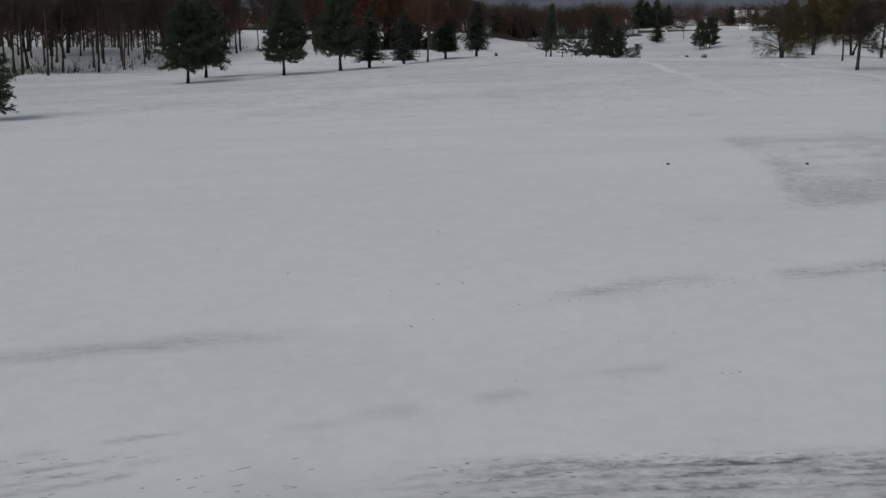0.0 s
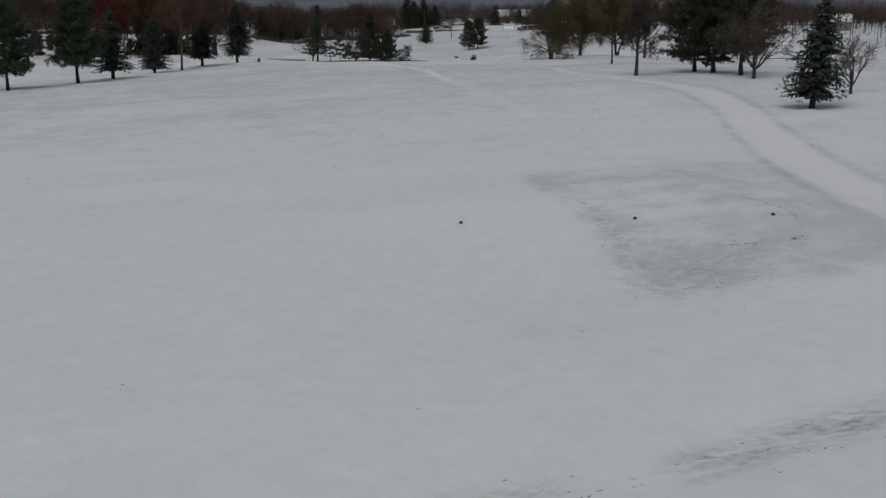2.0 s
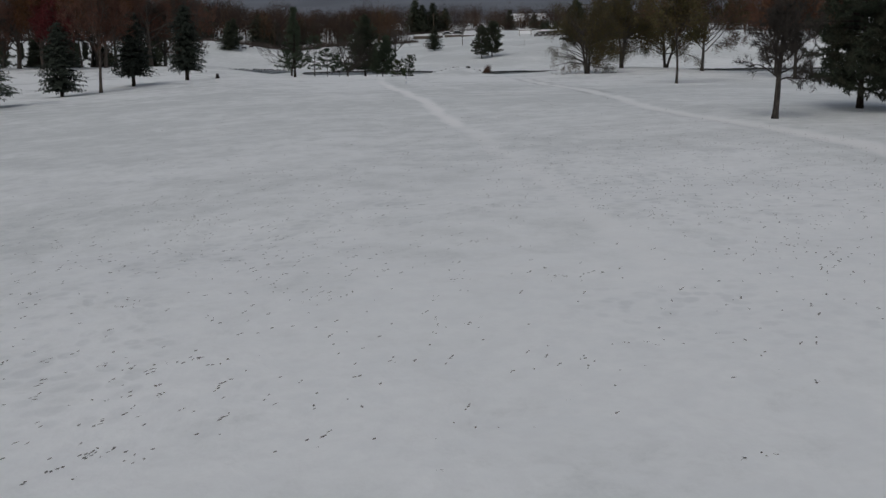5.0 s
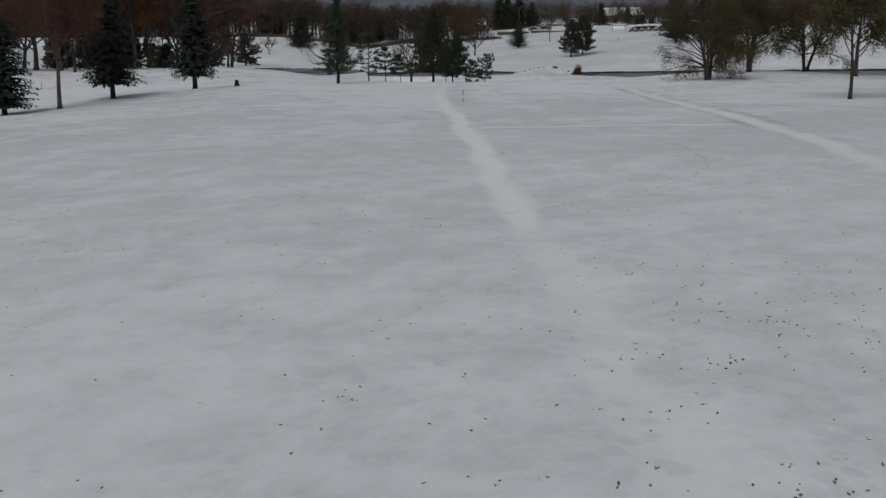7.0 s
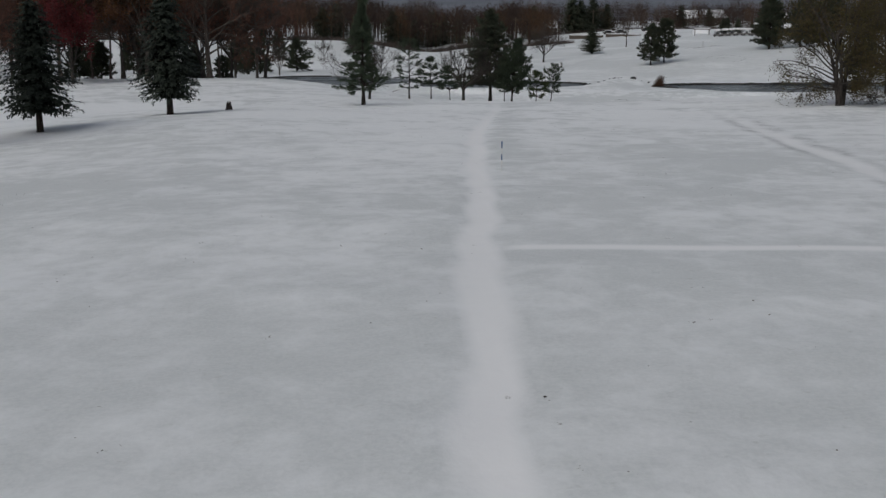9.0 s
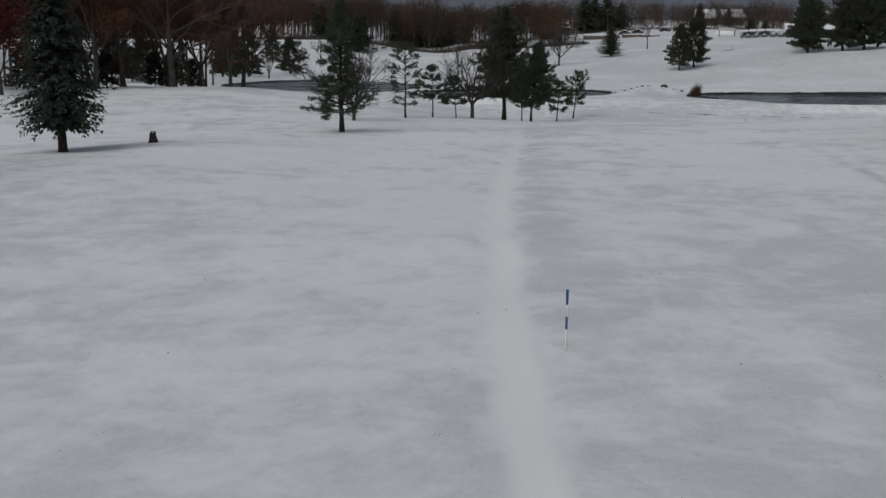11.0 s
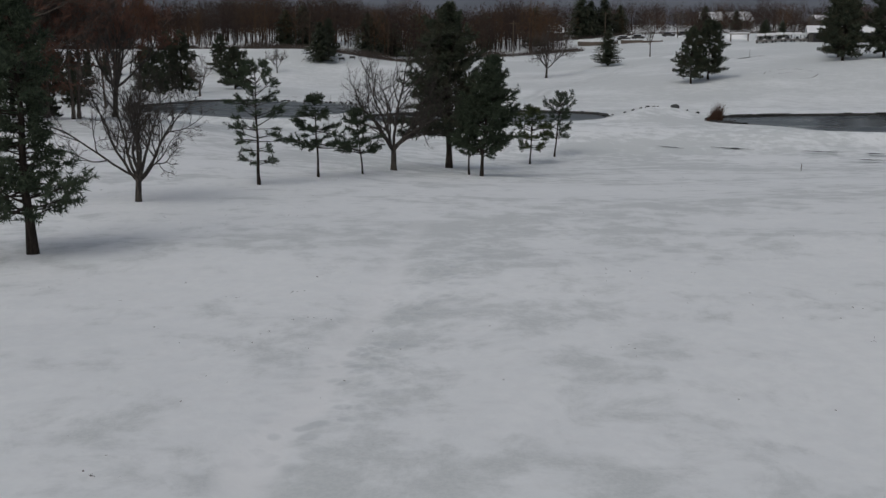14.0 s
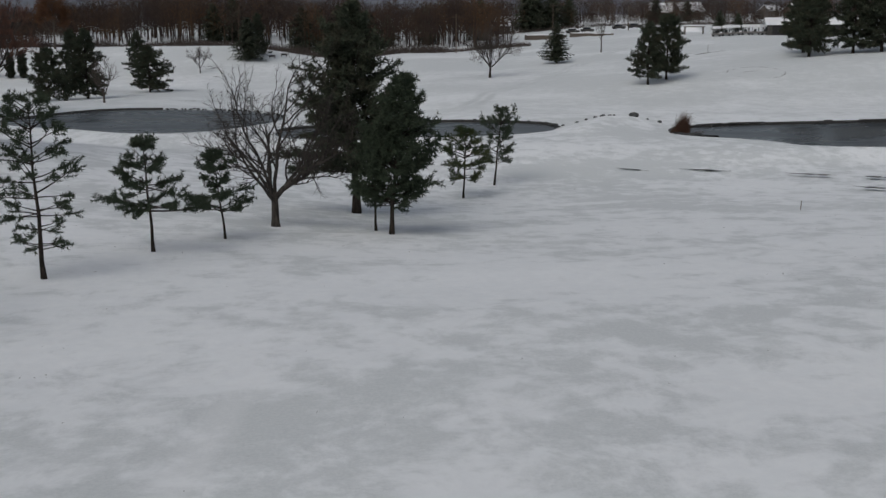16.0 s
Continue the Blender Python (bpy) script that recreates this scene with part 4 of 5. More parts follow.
# ---- the small trees on the slope above the ponds ----
SLOPE = "young trees on the slope above the ponds"
pine("tall open pine with tufted irregular limbs", 51, 18.6, 188.2, 9.1, 1.9, 0.15, 190, 10, 0.22, 8, group=SLOPE, width=0.046, profile=column, rise=0.0, trunk_r=0.16, sparse_low=0.55, lop=0.5, bare=0.10)
bare_tree("bare_tree", "small forked leafless tree with crooked limbs", 152, 18.9, 200.6, 5.0, 1.1, 0.92, (4, 4, 4, 8), 0.30, 0.014, 0.15, group=SLOPE, wander=0.25, limbs=8, lift=0.10, reach=0.66, twig_mat=M_BARK_DARK)
pine("slim sparse pine with bare lower twigs", 53, 23.0, 209.0, 6.2, 1.26, 0.18, 56, 9, 0.15, 10, group=SLOPE, mat=M_PINE, trunk_r=0.09, sparse_low=0.6, profile=tufted, rise=0.02, width=0.036, lop=0.5, layers=9, bare=0.34)
pine("young pine with flat tiers of needles", 54, 25.6, 215.2, 4.75, 1.75, 0.36, 46, 11, 0.16, 10, group=SLOPE, trunk_r=0.075, layers=4, profile=1.2, rise=0.0, lean=(-0.03, 0), width=0.036, bare=0.24, lop=0.45)
pine("small slanting pine with loose tufts", 55, 28.0, 219.5, 4.0, 1.5, 0.32, 46, 10, 0.15, 10, group=SLOPE, trunk_r=0.06, profile=1.1, lean=(-0.10, 0.0), width=0.036, layers=5, lop=0.45, bare=0.24)
bare_tree("bare_tree", "vase-shaped leafless tree with a stout trunk", 156, 29.9, 224.5, 8.8, 1.6, 0.74, (5, 4, 4, 6), 0.32, 0.012, 0.21, group=SLOPE, mat=M_BARK_DARK, twig_mat=M_BARK_DARK, limbs=7, wander=0.22, lift=0.05, reach=0.43)
pine("tall dense dark pine, the biggest on the slope", 57, 34.0, 233.0, 11.8, 3.3, 0.20, 220, 10, 0.29, 6, group=SLOPE, trunk_r=0.24, width=0.075, profile=full, rise=0.10, lop=0.35, mat=M_PINE_OLD)
pine("dense dark pine leaning over the slope", 58, 35.6, 222.6, 7.6, 2.2, 0.18, 135, 10, 0.22, 9, group=SLOPE, trunk_r=0.12, width=0.048, profile=full, rise=0.26, lean=(0.09, 0), mat=M_PINE, lop=0.4)
pine("thin double stem beside a dense pine", 59, 34.9, 224.0, 5.0, 1.2, 0.3, 34, 9, 0.18, 8, group=SLOPE, trunk_r=0.07, width=0.034)
pine("young yellow-green pine on a thin stem", 60, 41.6, 244.2, 4.9, 1.8, 0.28, 48, 10, 0.17, 10, group=SLOPE, mat=M_PINE_YELLOW, trunk_r=0.08, lean=(0.05, 0), profile=0.8, width=0.036, layers=5, lop=0.45, bare=0.2)
pine("young slanting pine with upright tufts", 61, 44.8, 251.2, 6.0, 1.75, 0.28, 50, 9, 0.18, 10, group=SLOPE, trunk_r=0.09, lean=(0.10, 0), profile=0.8, rise=0.2, width=0.036, layers=6, lop=0.5, bare=0.26)

# ---- across the ponds ----
FAR = "trees on the slope beyond the ponds"
pine("pointed dark evergreen of a close pair", 71, 76.8, 319.5, 8.6, 2.6, 0.12, 96, 9, 0.34, 6, group=FAR, width=0.09, profile=full, mat=M_PINE_OLD)
pine("full dark evergreen of a close pair", 72, 80.6, 323.0, 9.2, 3.3, 0.11, 116, 9, 0.36, 6, group=FAR, width=0.095, profile=full, mat=M_PINE_OLD)
spruce("small pointed fir alone on open snow", 73, 74.4, 373.0, 8.0, 4.0, 0.8, group=FAR, mat=M_PINE_OLD, droop=0.05, fullness=0.9, power=0.8, coarse=1.5)
bare_tree("bare_tree", "small round-headed leafless tree on open snow", 74, 58.6, 353.0, 8.4, 2.2, 0.9, (4, 4, 3, 7), 0.6, 0.026, 0.22, group=FAR, limbs=7, wander=0.2, reach=0.54, lift=0.08)
bare_tree("bare_tree", "slim leafless tree on the far slope", 75, 87.6, 391.0, 8.2, 3.0, 0.4, (3, 2, 2, 3), 0.5, 0.02, 0.14, group=FAR, mat=M_BARK_GREY)
CLUMP = "dark pines on the rise beyond the pond"
pine_a = pine("tall dark pine in a clump beyond the pond", 76, 113.0, 349.0, 13.0, 3.9, 0.10, 130, 10, 0.42, 6, group=CLUMP, width=0.11, profile=full, rise=-0.06, mat=M_PINE_OLD)
for x, y, s, turn in ((110.0, 340.0, 0.95, 120), (117.0, 339.0, 0.98, 200), (120.5, 336.5, 1.04, 310), (126.0, 342.0, 1.0, 60), (132.0, 338.0, 0.95, 250)):
    copy_thing(pine_a, pose(x, y, on_ground(x, y), 0, 0, turn) @ Matrix.Scale(s, 4))

# ---- the wood's edge and the stand by the left pond ----
EDGE = "old trees at the wood's edge"
maple = bare_tree("bare_tree", "big old leafless maple with a thick trunk", 81, -3.9, 243.0, 16.5, 3.0, 1.0, (4, 4, 3, 18), 0.8, 0.034, 0.44, leader=18, reach=0.52, wander=0.18, lift=0.03, mat=M_BARK_GREY, twig_mat=M_TWIG_RED, group=EDGE)
slim = bare_tree("bare_tree", "slim leafless woodland tree with upright limbs", 82, -12.8, 311.5, 15.0, 4.8, 0.75, (4, 4, 3, 17), 0.9, 0.032, 0.17, leader=10, mat=M_BARK_GREY, group=EDGE)
oak = bare_tree("bare_tree", "leafless spreading tree with a dark trunk", 83, 1.2, 264.0, 14.5, 3.6, 0.78, (4, 4, 3, 16), 0.85, 0.032, 0.30, limbs=5, twig_mat=M_TWIG_RED, group=EDGE)
russet = bare_tree("leafy_tree", "tree still hung with russet brown leaves", 84, -11.2, 237.5, 15.0, 3.2, 0.85, (4, 4, 3, 16), 0.8, 0.032, 0.32, leader=14, reach=0.55, wander=0.18, mat=M_BARK_GREY, twig_mat=M_TWIG_RED, group=EDGE,
                   leaves=15000, leaf_mat=M_RUSSET, leaf_size=0.26, crown_label="withered russet leaves")
bare_tree("leafy_tree", "small tree with dark red leaves", 85, -17.6, 226.5, 10.5, 2.2, 0.6, (4, 3, 3, 5), 0.6, 0.02, 0.22, group=EDGE,
          leaves=9000, leaf_mat=M_RED, leaf_size=0.26, crown_label="dark red leaves")
for src, x, y, s, turn in ((maple, -10.2, 245.0, 0.8, 70), (slim, -7.6, 260.0, 1.0, 40), (oak, -6.6, 253.0, 0.95, 140), (slim, -1.8, 252.5, 0.92, 160), (slim, 2.0, 247.6, 0.9, 250),
                           (oak, -13.0, 241.0, 0.9, 200), (slim, -16.5, 247.0, 1.05, 300), (slim, -19.4, 241.6, 0.9, 20), (slim, -17.2, 242.4, 0.95, 100), (maple, -25.4, 236.5, 0.9, 130),
                           (russet, -21.0, 233.0, 0.92, 90), (slim, -22.5, 243.0, 1.0, 200), (oak, -29.0, 231.0, 0.95, 30), (slim, -11.0, 310.4, 0.95, 220), (slim, -33.5, 228.0, 1.0, 80),
                           (slim, -18.3, 320.0, 1.05, 310), (oak, -1.9, 249.5, 0.8, 260), (slim, -4.6, 256.0, 0.95, 15), (slim, 1.7, 250.2, 0.95, 130), (oak, -15.2, 251.0, 0.95, 330)):
    copy_thing(src, pose(x, y, on_ground(x, y), 0, 0, turn) @ Matrix.Scale(s, 4))
HOLLOW = "evergreens beyond the pond"
stand = pine("dark round evergreen in the stand beyond the pond", 86, -16.6, 355.7, 8.6, 4.0, 0.10, 110, 9, 0.40, 6, group=HOLLOW, width=0.10, profile=full, rise=-0.05, mat=M_PINE_OLD)
stand_tall = pine("tall dark evergreen beyond the pond", 87, -11.5, 361.0, 11.8, 3.6, 0.08, 125, 9, 0.40, 6, group=HOLLOW, width=0.10, profile=full, rise=-0.05, mat=M_PINE_OLD)
for src, x, y, s, turn in ((stand, -3.9, 378.2, 1.0, 60), (stand_tall, -17.6, 376.7, 1.0, 200), (stand, -33.3, 352.0, 1.0, 200), (stand, -43.5, 364.5, 1.1, 20), (stand_tall, -11.7, 408.9, 0.8, 100),
                           (stand, -28.6, 323.0, 0.75, 10), (stand, -18.4, 315.0, 0.55, 300), (stand, -22.5, 331.0, 0.7, 80), (stand_tall, 12.4, 435.9, 0.85, 40), (stand, -55.3, 372.5, 1.0, 140),
                           (stand, -14.0, 252.0, 0.52, 90), (stand, -9.0, 256.5, 0.5, 30), (stand, -20.5, 250.0, 0.6, 250), (stand, -25.5, 256.0, 0.65, 180), (stand, -5.2, 262.0, 0.45, 330)):
    copy_thing(src, pose(x, y, on_ground(x, y), 0, 0, turn) @ Matrix.Scale(s, 4))


def slender(f):
    """Outline of a clipped, spindle-shaped evergreen."""
    return 0.55 + 0.45 * math.sin(math.pi * min(1, 0.15 + 0.8 * f))


hedge_tree = pine("slender dark arborvitae standing in a row", 187, -47.1, 408.0, 5.2, 1.15, 0.03, 90, 8, 0.34, 6, group="arborvitae row beyond the pond", width=0.11, profile=slender, rise=0.5, mat=M_PINE_OLD, name="arborvitae")
for x, y, s in ((-43.0, 407.8, 1.0), (-38.6, 407.6, 0.95), (-36.0, 407.5, 1.0), (-51.5, 408.2, 1.05), (-56.0, 408.4, 0.95)):
    copy_thing(hedge_tree, pose(x, y, on_ground(x, y), 0, 0, 40 * x) @ Matrix.Scale(s, 4))
bare_tree("bare_tree", "small crooked leafless tree on the pond bank", 88, -4.9, 343.7, 6.4, 1.2, 0.6, (3, 3, 2, 5), 0.6, 0.026, 0.2, mat=M_BARK_GREY)
sapling = bare_tree("bare_tree", "leafless sapling on the far snow slope", 89, 1.4, 410.5, 5.4, 1.1, 0.6, (3, 3, 3, 5), 0.6, 0.03, 0.14)

# ---- woods ----
WOOD = "woodland trees"
rng = random.Random(5)
pole_tree = bare_tree("bare_tree", "straight leafless woodland tree on a tall bare stem", 189, -58.0, 152.0, 17.5, 7.0, 0.55, (4, 3, 3, 12), 0.8, 0.03, 0.15, leader=11, reach=0.40, wander=0.16, group=WOOD)
kinds = (slim, slim, oak, maple, slim, oak)
straight = (pole_tree, pole_tree, pole_tree, slim, slim, oak)


def wood_patch(x0, x1, y0, y1, gap, keep=None, scale=(0.85, 1.15), mix=kinds):
    """Plants copies of the woodland trees, unevenly spaced."""
    planted = []
    tries = int((x1 - x0) * (y1 - y0) / (gap * gap) * 2.2)
    for _ in range(tries):
        x, y = rng.uniform(x0, x1), rng.uniform(y0, y1)
        if (keep and not keep(x, y)) or any((x - a) ** 2 + (y - b) ** 2 < gap * gap for a, b in planted):
            continue
        planted.append((x, y))
        src = rng.choice(mix)
        copy_thing(src, pose(x, y, on_ground(x, y), 0, 0, rng.uniform(0, 360)) @ Matrix.Scale(rng.uniform(*scale), 4))
    return planted


wood_patch(-135, -42, 148, 236, 4.9, lambda x, y: y > 151 + 2.9 * max(0, x + 63.5) and (x < -58 or y < 226), (0.9, 1.2), straight)
wood_patch(-120, -24, 242, 285, 7.6, lambda x, y: x < -30 or y > 262, (0.9, 1.15), (pole_tree, slim, slim, oak, maple))
wood_patch(-150, -62, 300, 420, 9.0, lambda x, y: x < -62 - 0.2 * (y - 300), (0.9, 1.15))
copy_thing(russet, pose(-39.0, 446.0, on_ground(-39.0, 446.0), 0, 0, 30) @ Matrix.Scale(0.85, 4))


def far_woods():
    """The brown wood that closes the view: many thin stems and twig fans."""
    s = Shape()
    r = random.Random(9)

    def one(x, y, h, wide=0.30, twigs=240):
        h *= 1.07
        """A leafless crown: a stem, and fine twigs that fan out of a rounded head."""
        z = float(broad_height(x, y)) - 0.2
        stem = 0.04 + 0.009 * h
        for turn in (0.0, 1.6):
            side = Vector((math.cos(turn), math.sin(turn), 0))
            s.spike(Vector((x, y, z)), Vector((r.uniform(-0.05, 0.05), r.uniform(-0.05, 0.05), 1)), side, 0.9 * h, 1.6 * stem)
        heart = Vector((x, y, z + 0.46 * h))
        squash = r.uniform(0.8, 1.25)
        for _ in range(twigs):
            w, e = r.uniform(0, 6.28), math.asin(r.uniform(-0.75, 1.0))
            k = r.random() ** 0.42
            out_way = Vector((wide * squash * h * math.cos(e) * math.cos(w), wide * squash * h * math.cos(e) * math.sin(w), 0.46 * h * math.sin(e)))
            d = (out_way.normalized() + way(r) * 0.8 + Vector((0, 0, 0.35))).normalized()
            s.spike(heart + out_way * (k * 0.88), d, d.cross(way(r)).normalized(), r.uniform(0.04, 0.09) * h, r.uniform(0.09, 0.19))

    def clear(x, y):
        return (x - 250) ** 2 + (y - 398) ** 2 > 14 ** 2

    for _ in range(860):
        x = r.uniform(-190, 82)
        y = 458 + 100 * r.random() ** 0.75 - 0.10 * (x - 20)
        low = min(1.08, max(0.72, 0.95 + (x + 30) / 160))
        one(x, y, r.uniform(12.0, 17.5) * low * (0.72 + 0.5 * float(value_noise(np.float64(x / 11), np.float64(y / 60), 55))), 0.30, 300)
    for _ in range(760):
        x = r.uniform(75, 420)
        y = r.uniform(545, 720)
        one(x, y, r.uniform(8.0, 14.0) * (0.7 + 0.6 * float(value_noise(np.float64(x / 13), np.float64(y / 60), 56))), 0.30, 190)
    for _ in range(110):
        x = r.uniform(-135, -40)
        one(x, 446 - 0.10 * x + r.uniform(-6, 10), r.uniform(3.0, 5.6), 0.42)
    for _ in range(26):
        one(r.uniform(150, 205), r.uniform(584, 600), r.uniform(3.0, 5.5), 0.45)
    for _ in range(330):
        x = r.uniform(78, 400)
        one(x, 548 + r.uniform(-8, 14) + 0.05 * x, r.uniform(3.0, 7.0), 0.4)
    for _ in range(560):
        x = r.uniform(195, 420)
        y = r.uniform(230, 540)
        if clear(x, y) and x > 195 + 0.35 * max(0, y - 400):
            one(x, y, r.uniform(10, 16.5), 0.30, 170)
    for _ in range(200):
        x = r.uniform(-330, -130)
        y = r.uniform(160, 480)
        one(x, y, r.uniform(9, 13), 0.30, 170)
    ob = new("far_woods", s.mesh("far_woods", M_WOODS))
    tagged(ob, "leafless brown woods along the far edge of the course", "woods", kind="stuff")


far_woods()


def brush():
    """Undergrowth at the foot of the woods."""
    s = Shape()
    r = random.Random(19)
    for _ in range(15000):
        k = r.random()
        if k < 0.66:
            x = r.uniform(-180, 82)
            y = 452 - 0.10 * (x - 20) + r.uniform(-3, 7)
        elif k < 0.96:
            x = r.uniform(80, 330)
            y = 540 + r.uniform(-4, 8)
        else:
            x = r.uniform(-85, -46)
            y = 153 + 2.9 * max(0.0, x + 63.5) + 45 * r.random()
        tall = 1.0 if k >= 0.96 else 0.5 + 1.6 * float(value_noise(np.float64(x / 8), np.float64(0), 65))
        z = float(broad_height(x, y))
        for _k in range(3):
            d = Vector((r.uniform(-0.6, 0.6), r.uniform(-0.6, 0.6), 1)).normalized()
            s.spike(Vector((x + r.gauss(0, 0.3), y, z - 0.1)), d, d.cross(way(r)).normalized(), r.uniform(0.4, 1.7) * tall, r.uniform(0.06, 0.14))
    ob = new("brush", s.mesh("brush", M_TWIG))
    tagged(ob, "tangled brown undergrowth along the wood's foot", "undergrowth", kind="stuff")


brush()
spire = spruce("tall dark fir rising above the far woods", 90, 22.0, 470.0, 12.5, 6.3, 0.8, group="firs among the far woods", mat=M_PINE_OLD, fullness=0.8, power=0.6, coarse=2.4)
for x, y, s, turn in ((26.0, 490.0, 1.0, 40), (30.0, 486.0, 0.85, 80), (37.0, 500.0, 1.1, 120), (42.0, 505.0, 0.9, 10), (77.0, 505.0, 1.05, 200), (99.0, 545.0, 1.3, 260), (103.0, 548.0, 1.1, 30),
                      (109.0, 552.0, 1.15, 90), (116.0, 556.0, 0.9, 140), (60.0, 506.0, 1.0, 330), (10.6, 428.7, 0.82, 70), (-3.0, 476.0, 0.9, 20), (142.0, 470.0, 0.45, 160), (134.5, 436.0, 0.4, 220),
                      (128.5, 433.0, 0.42, 20), (2.0, 480.0, 1.0, 110), (150.0, 560.0, 0.8, 50), (172.0, 590.0, 0.7, 150), (47.0, 498.0, 0.8, 310)):
    copy_thing(spire, pose(x, y, on_ground(x, y), 0, 0, turn) @ Matrix.Scale(s, 4))

# ======== buildings and fixtures ========


def house(label, x, y, w, d, wall_h, roof_h, turn, wall_mat, windows=3, storeys=2):
    """A gabled house with snow on its roof."""
    ob = thing("house", label, "house", "houses beyond the course")
    ob.matrix_basis = pose(x, y, on_ground(x, y, 0.3), 0, 0, turn)
    s = Shape()
    s.v += [(-w / 2, -d / 2, 0), (w / 2, -d / 2, 0), (w / 2, d / 2, 0), (-w / 2, d / 2, 0), (-w / 2, -d / 2, wall_h), (w / 2, -d / 2, wall_h), (w / 2, d / 2, wall_h), (-w / 2, d / 2, wall_h),
            (-w / 2, 0, wall_h + roof_h), (w / 2, 0, wall_h + roof_h)]
    s.f += [(0, 1, 5, 4), (2, 3, 7, 6), (1, 2, 6, 9, 5), (3, 0, 4, 8, 7), (3, 2, 1, 0)]
    part("wall", s, wall_mat, ob)
    roof = Shape()
    e, t = 0.45, 0.22
    for k, sgn in enumerate((-1, 1)):
        i = len(roof.v)
        for z in (0, t):
            roof.v += [(-w / 2 - e, sgn * (d / 2 + e), wall_h - e * roof_h / (d / 2) + z), (w / 2 + e, sgn * (d / 2 + e), wall_h - e * roof_h / (d / 2) + z), (w / 2 + e, 0, wall_h + roof_h + z), (-w / 2 - e, 0, wall_h + roof_h + z)]
        roof.f += [tuple(i + q for q in f) for f in ((0, 1, 2, 3), (4, 5, 6, 7), (0, 1, 5, 4), (1, 2, 6, 5), (3, 0, 4, 7))]
    roof_ob = part("roof", roof, M_CAP, ob, "snow-covered gable roof")
    chimney = Shape()
    chimney.box((w * 0.2, -0.3, wall_h + roof_h * 0.5), (w * 0.2 + 0.6, 0.3, wall_h + roof_h + 0.9))
    part("chimney", chimney, M_BEIGE, roof_ob, "stone chimney")
    for lev in range(storeys):
        for k in range(windows):
            wx = -w / 2 + w * (k + 0.5) / windows
            z0 = 0.9 + lev * 2.6
            win = Shape()
            win.box((wx - 0.55, -d / 2 - 0.06, z0), (wx + 0.55, -d / 2 + 0.05, z0 + 1.3))
            pane = Shape()
            pane.box((wx - 0.45, -d / 2 - 0.09, z0 + 0.1), (wx + 0.45, -d / 2 - 0.05, z0 + 1.2))
            part("pane", pane, M_GLASS, part("window", win, M_WHITE, ob), "dark glass")
    return ob


house("two-storey pale house with a snow-covered roof", 166.0, 606.0, 9.0, 8.0, 4.2, 3.4, -20, M_SIDING)
house("wide pale house with a snowy roof", 184.0, 625.0, 11.0, 9.0, 4.2, 3.4, 10, M_SIDING)
house("pale house half hidden behind far trees", 228.0, 641.0, 7.0, 8.0, 3.8, 2.2, 15, M_SIDING)
house("small pale house behind far trees", 243.0, 650.0, 6.0, 7.0, 4.4, 2.2, 30, M_SIDING)
house("house with a broad snowy roof in the brush", 87.0, 545.0, 9.0, 8.0, 3.6, 2.9, 5, M_SIDING_DARK)
house("pale house behind the woods past the ponds", -76.0, 590.0, 9.0, 8.0, 4.4, 2.8, -25, M_SIDING)
house("long pale house behind leafless trees", -90.0, 585.0, 12.0, 8.0, 3.9, 2.6, 0, M_SIDING)
house("pale house with a snowy roof among trees", -108.0, 600.0, 9.0, 8.0, 4.4, 2.6, 10, M_SIDING)
house("pale house on the road beyond the pond", 250.0, 398.0, 12.0, 9.0, 4.0, 2.6, -30, M_SIDING)


def shed():
    ob = thing("storage_shed", "long low dark shed with a snow-covered roof", "shed")
    ob.matrix_basis = pose(138.0, 404.0, on_ground(138.0, 404.0, 0.1), 0, 0, -18)
    w, d, h = 17.0, 7.0, 2.5
    s = Shape()
    s.v += [(-w / 2, -d / 2, 0), (w / 2, -d / 2, 0), (w / 2, d / 2, 0), (-w / 2, d / 2, 0), (-w / 2, -d / 2, h), (w / 2, -d / 2, h), (w / 2, d / 2, h), (-w / 2, d / 2, h), (-w / 2, 0, h + 1.3), (w / 2, 0, h + 1.3)]
    s.f += [(0, 1, 5, 4), (2, 3, 7, 6), (1, 2, 6, 9, 5), (3, 0, 4, 8, 7), (3, 2, 1, 0)]
    part("wall", s, M_SIDING_DARK, ob)
    roof = Shape()
    for sgn in (-1, 1):
        i = len(roof.v)
        for z in (0, 0.2):
            roof.v += [(-w / 2 - 0.5, sgn * (d / 2 + 0.5), h - 0.18 + z), (w / 2 + 0.5, sgn * (d / 2 + 0.5), h - 0.18 + z), (w / 2 + 0.5, 0, h + 1.3 + z), (-w / 2 - 0.5, 0, h + 1.3 + z)]
        roof.f += [tuple(i + q for q in f) for f in ((0, 1, 2, 3), (4, 5, 6, 7), (0, 1, 5, 4), (1, 2, 6, 5), (3, 0, 4, 7))]
    part("roof", roof, M_CAP, ob, "snow-covered roof")
    for k in range(4):
        bay = Shape()
        x0 = -w / 2 + 1.0 + k * 4.0
        bay.box((x0, -d / 2 - 0.05, 0.05), (x0 + 3.0, -d / 2 + 0.05, 2.2))
        part("door", bay, M_BLACK, ob, "dark sliding door")


shed()


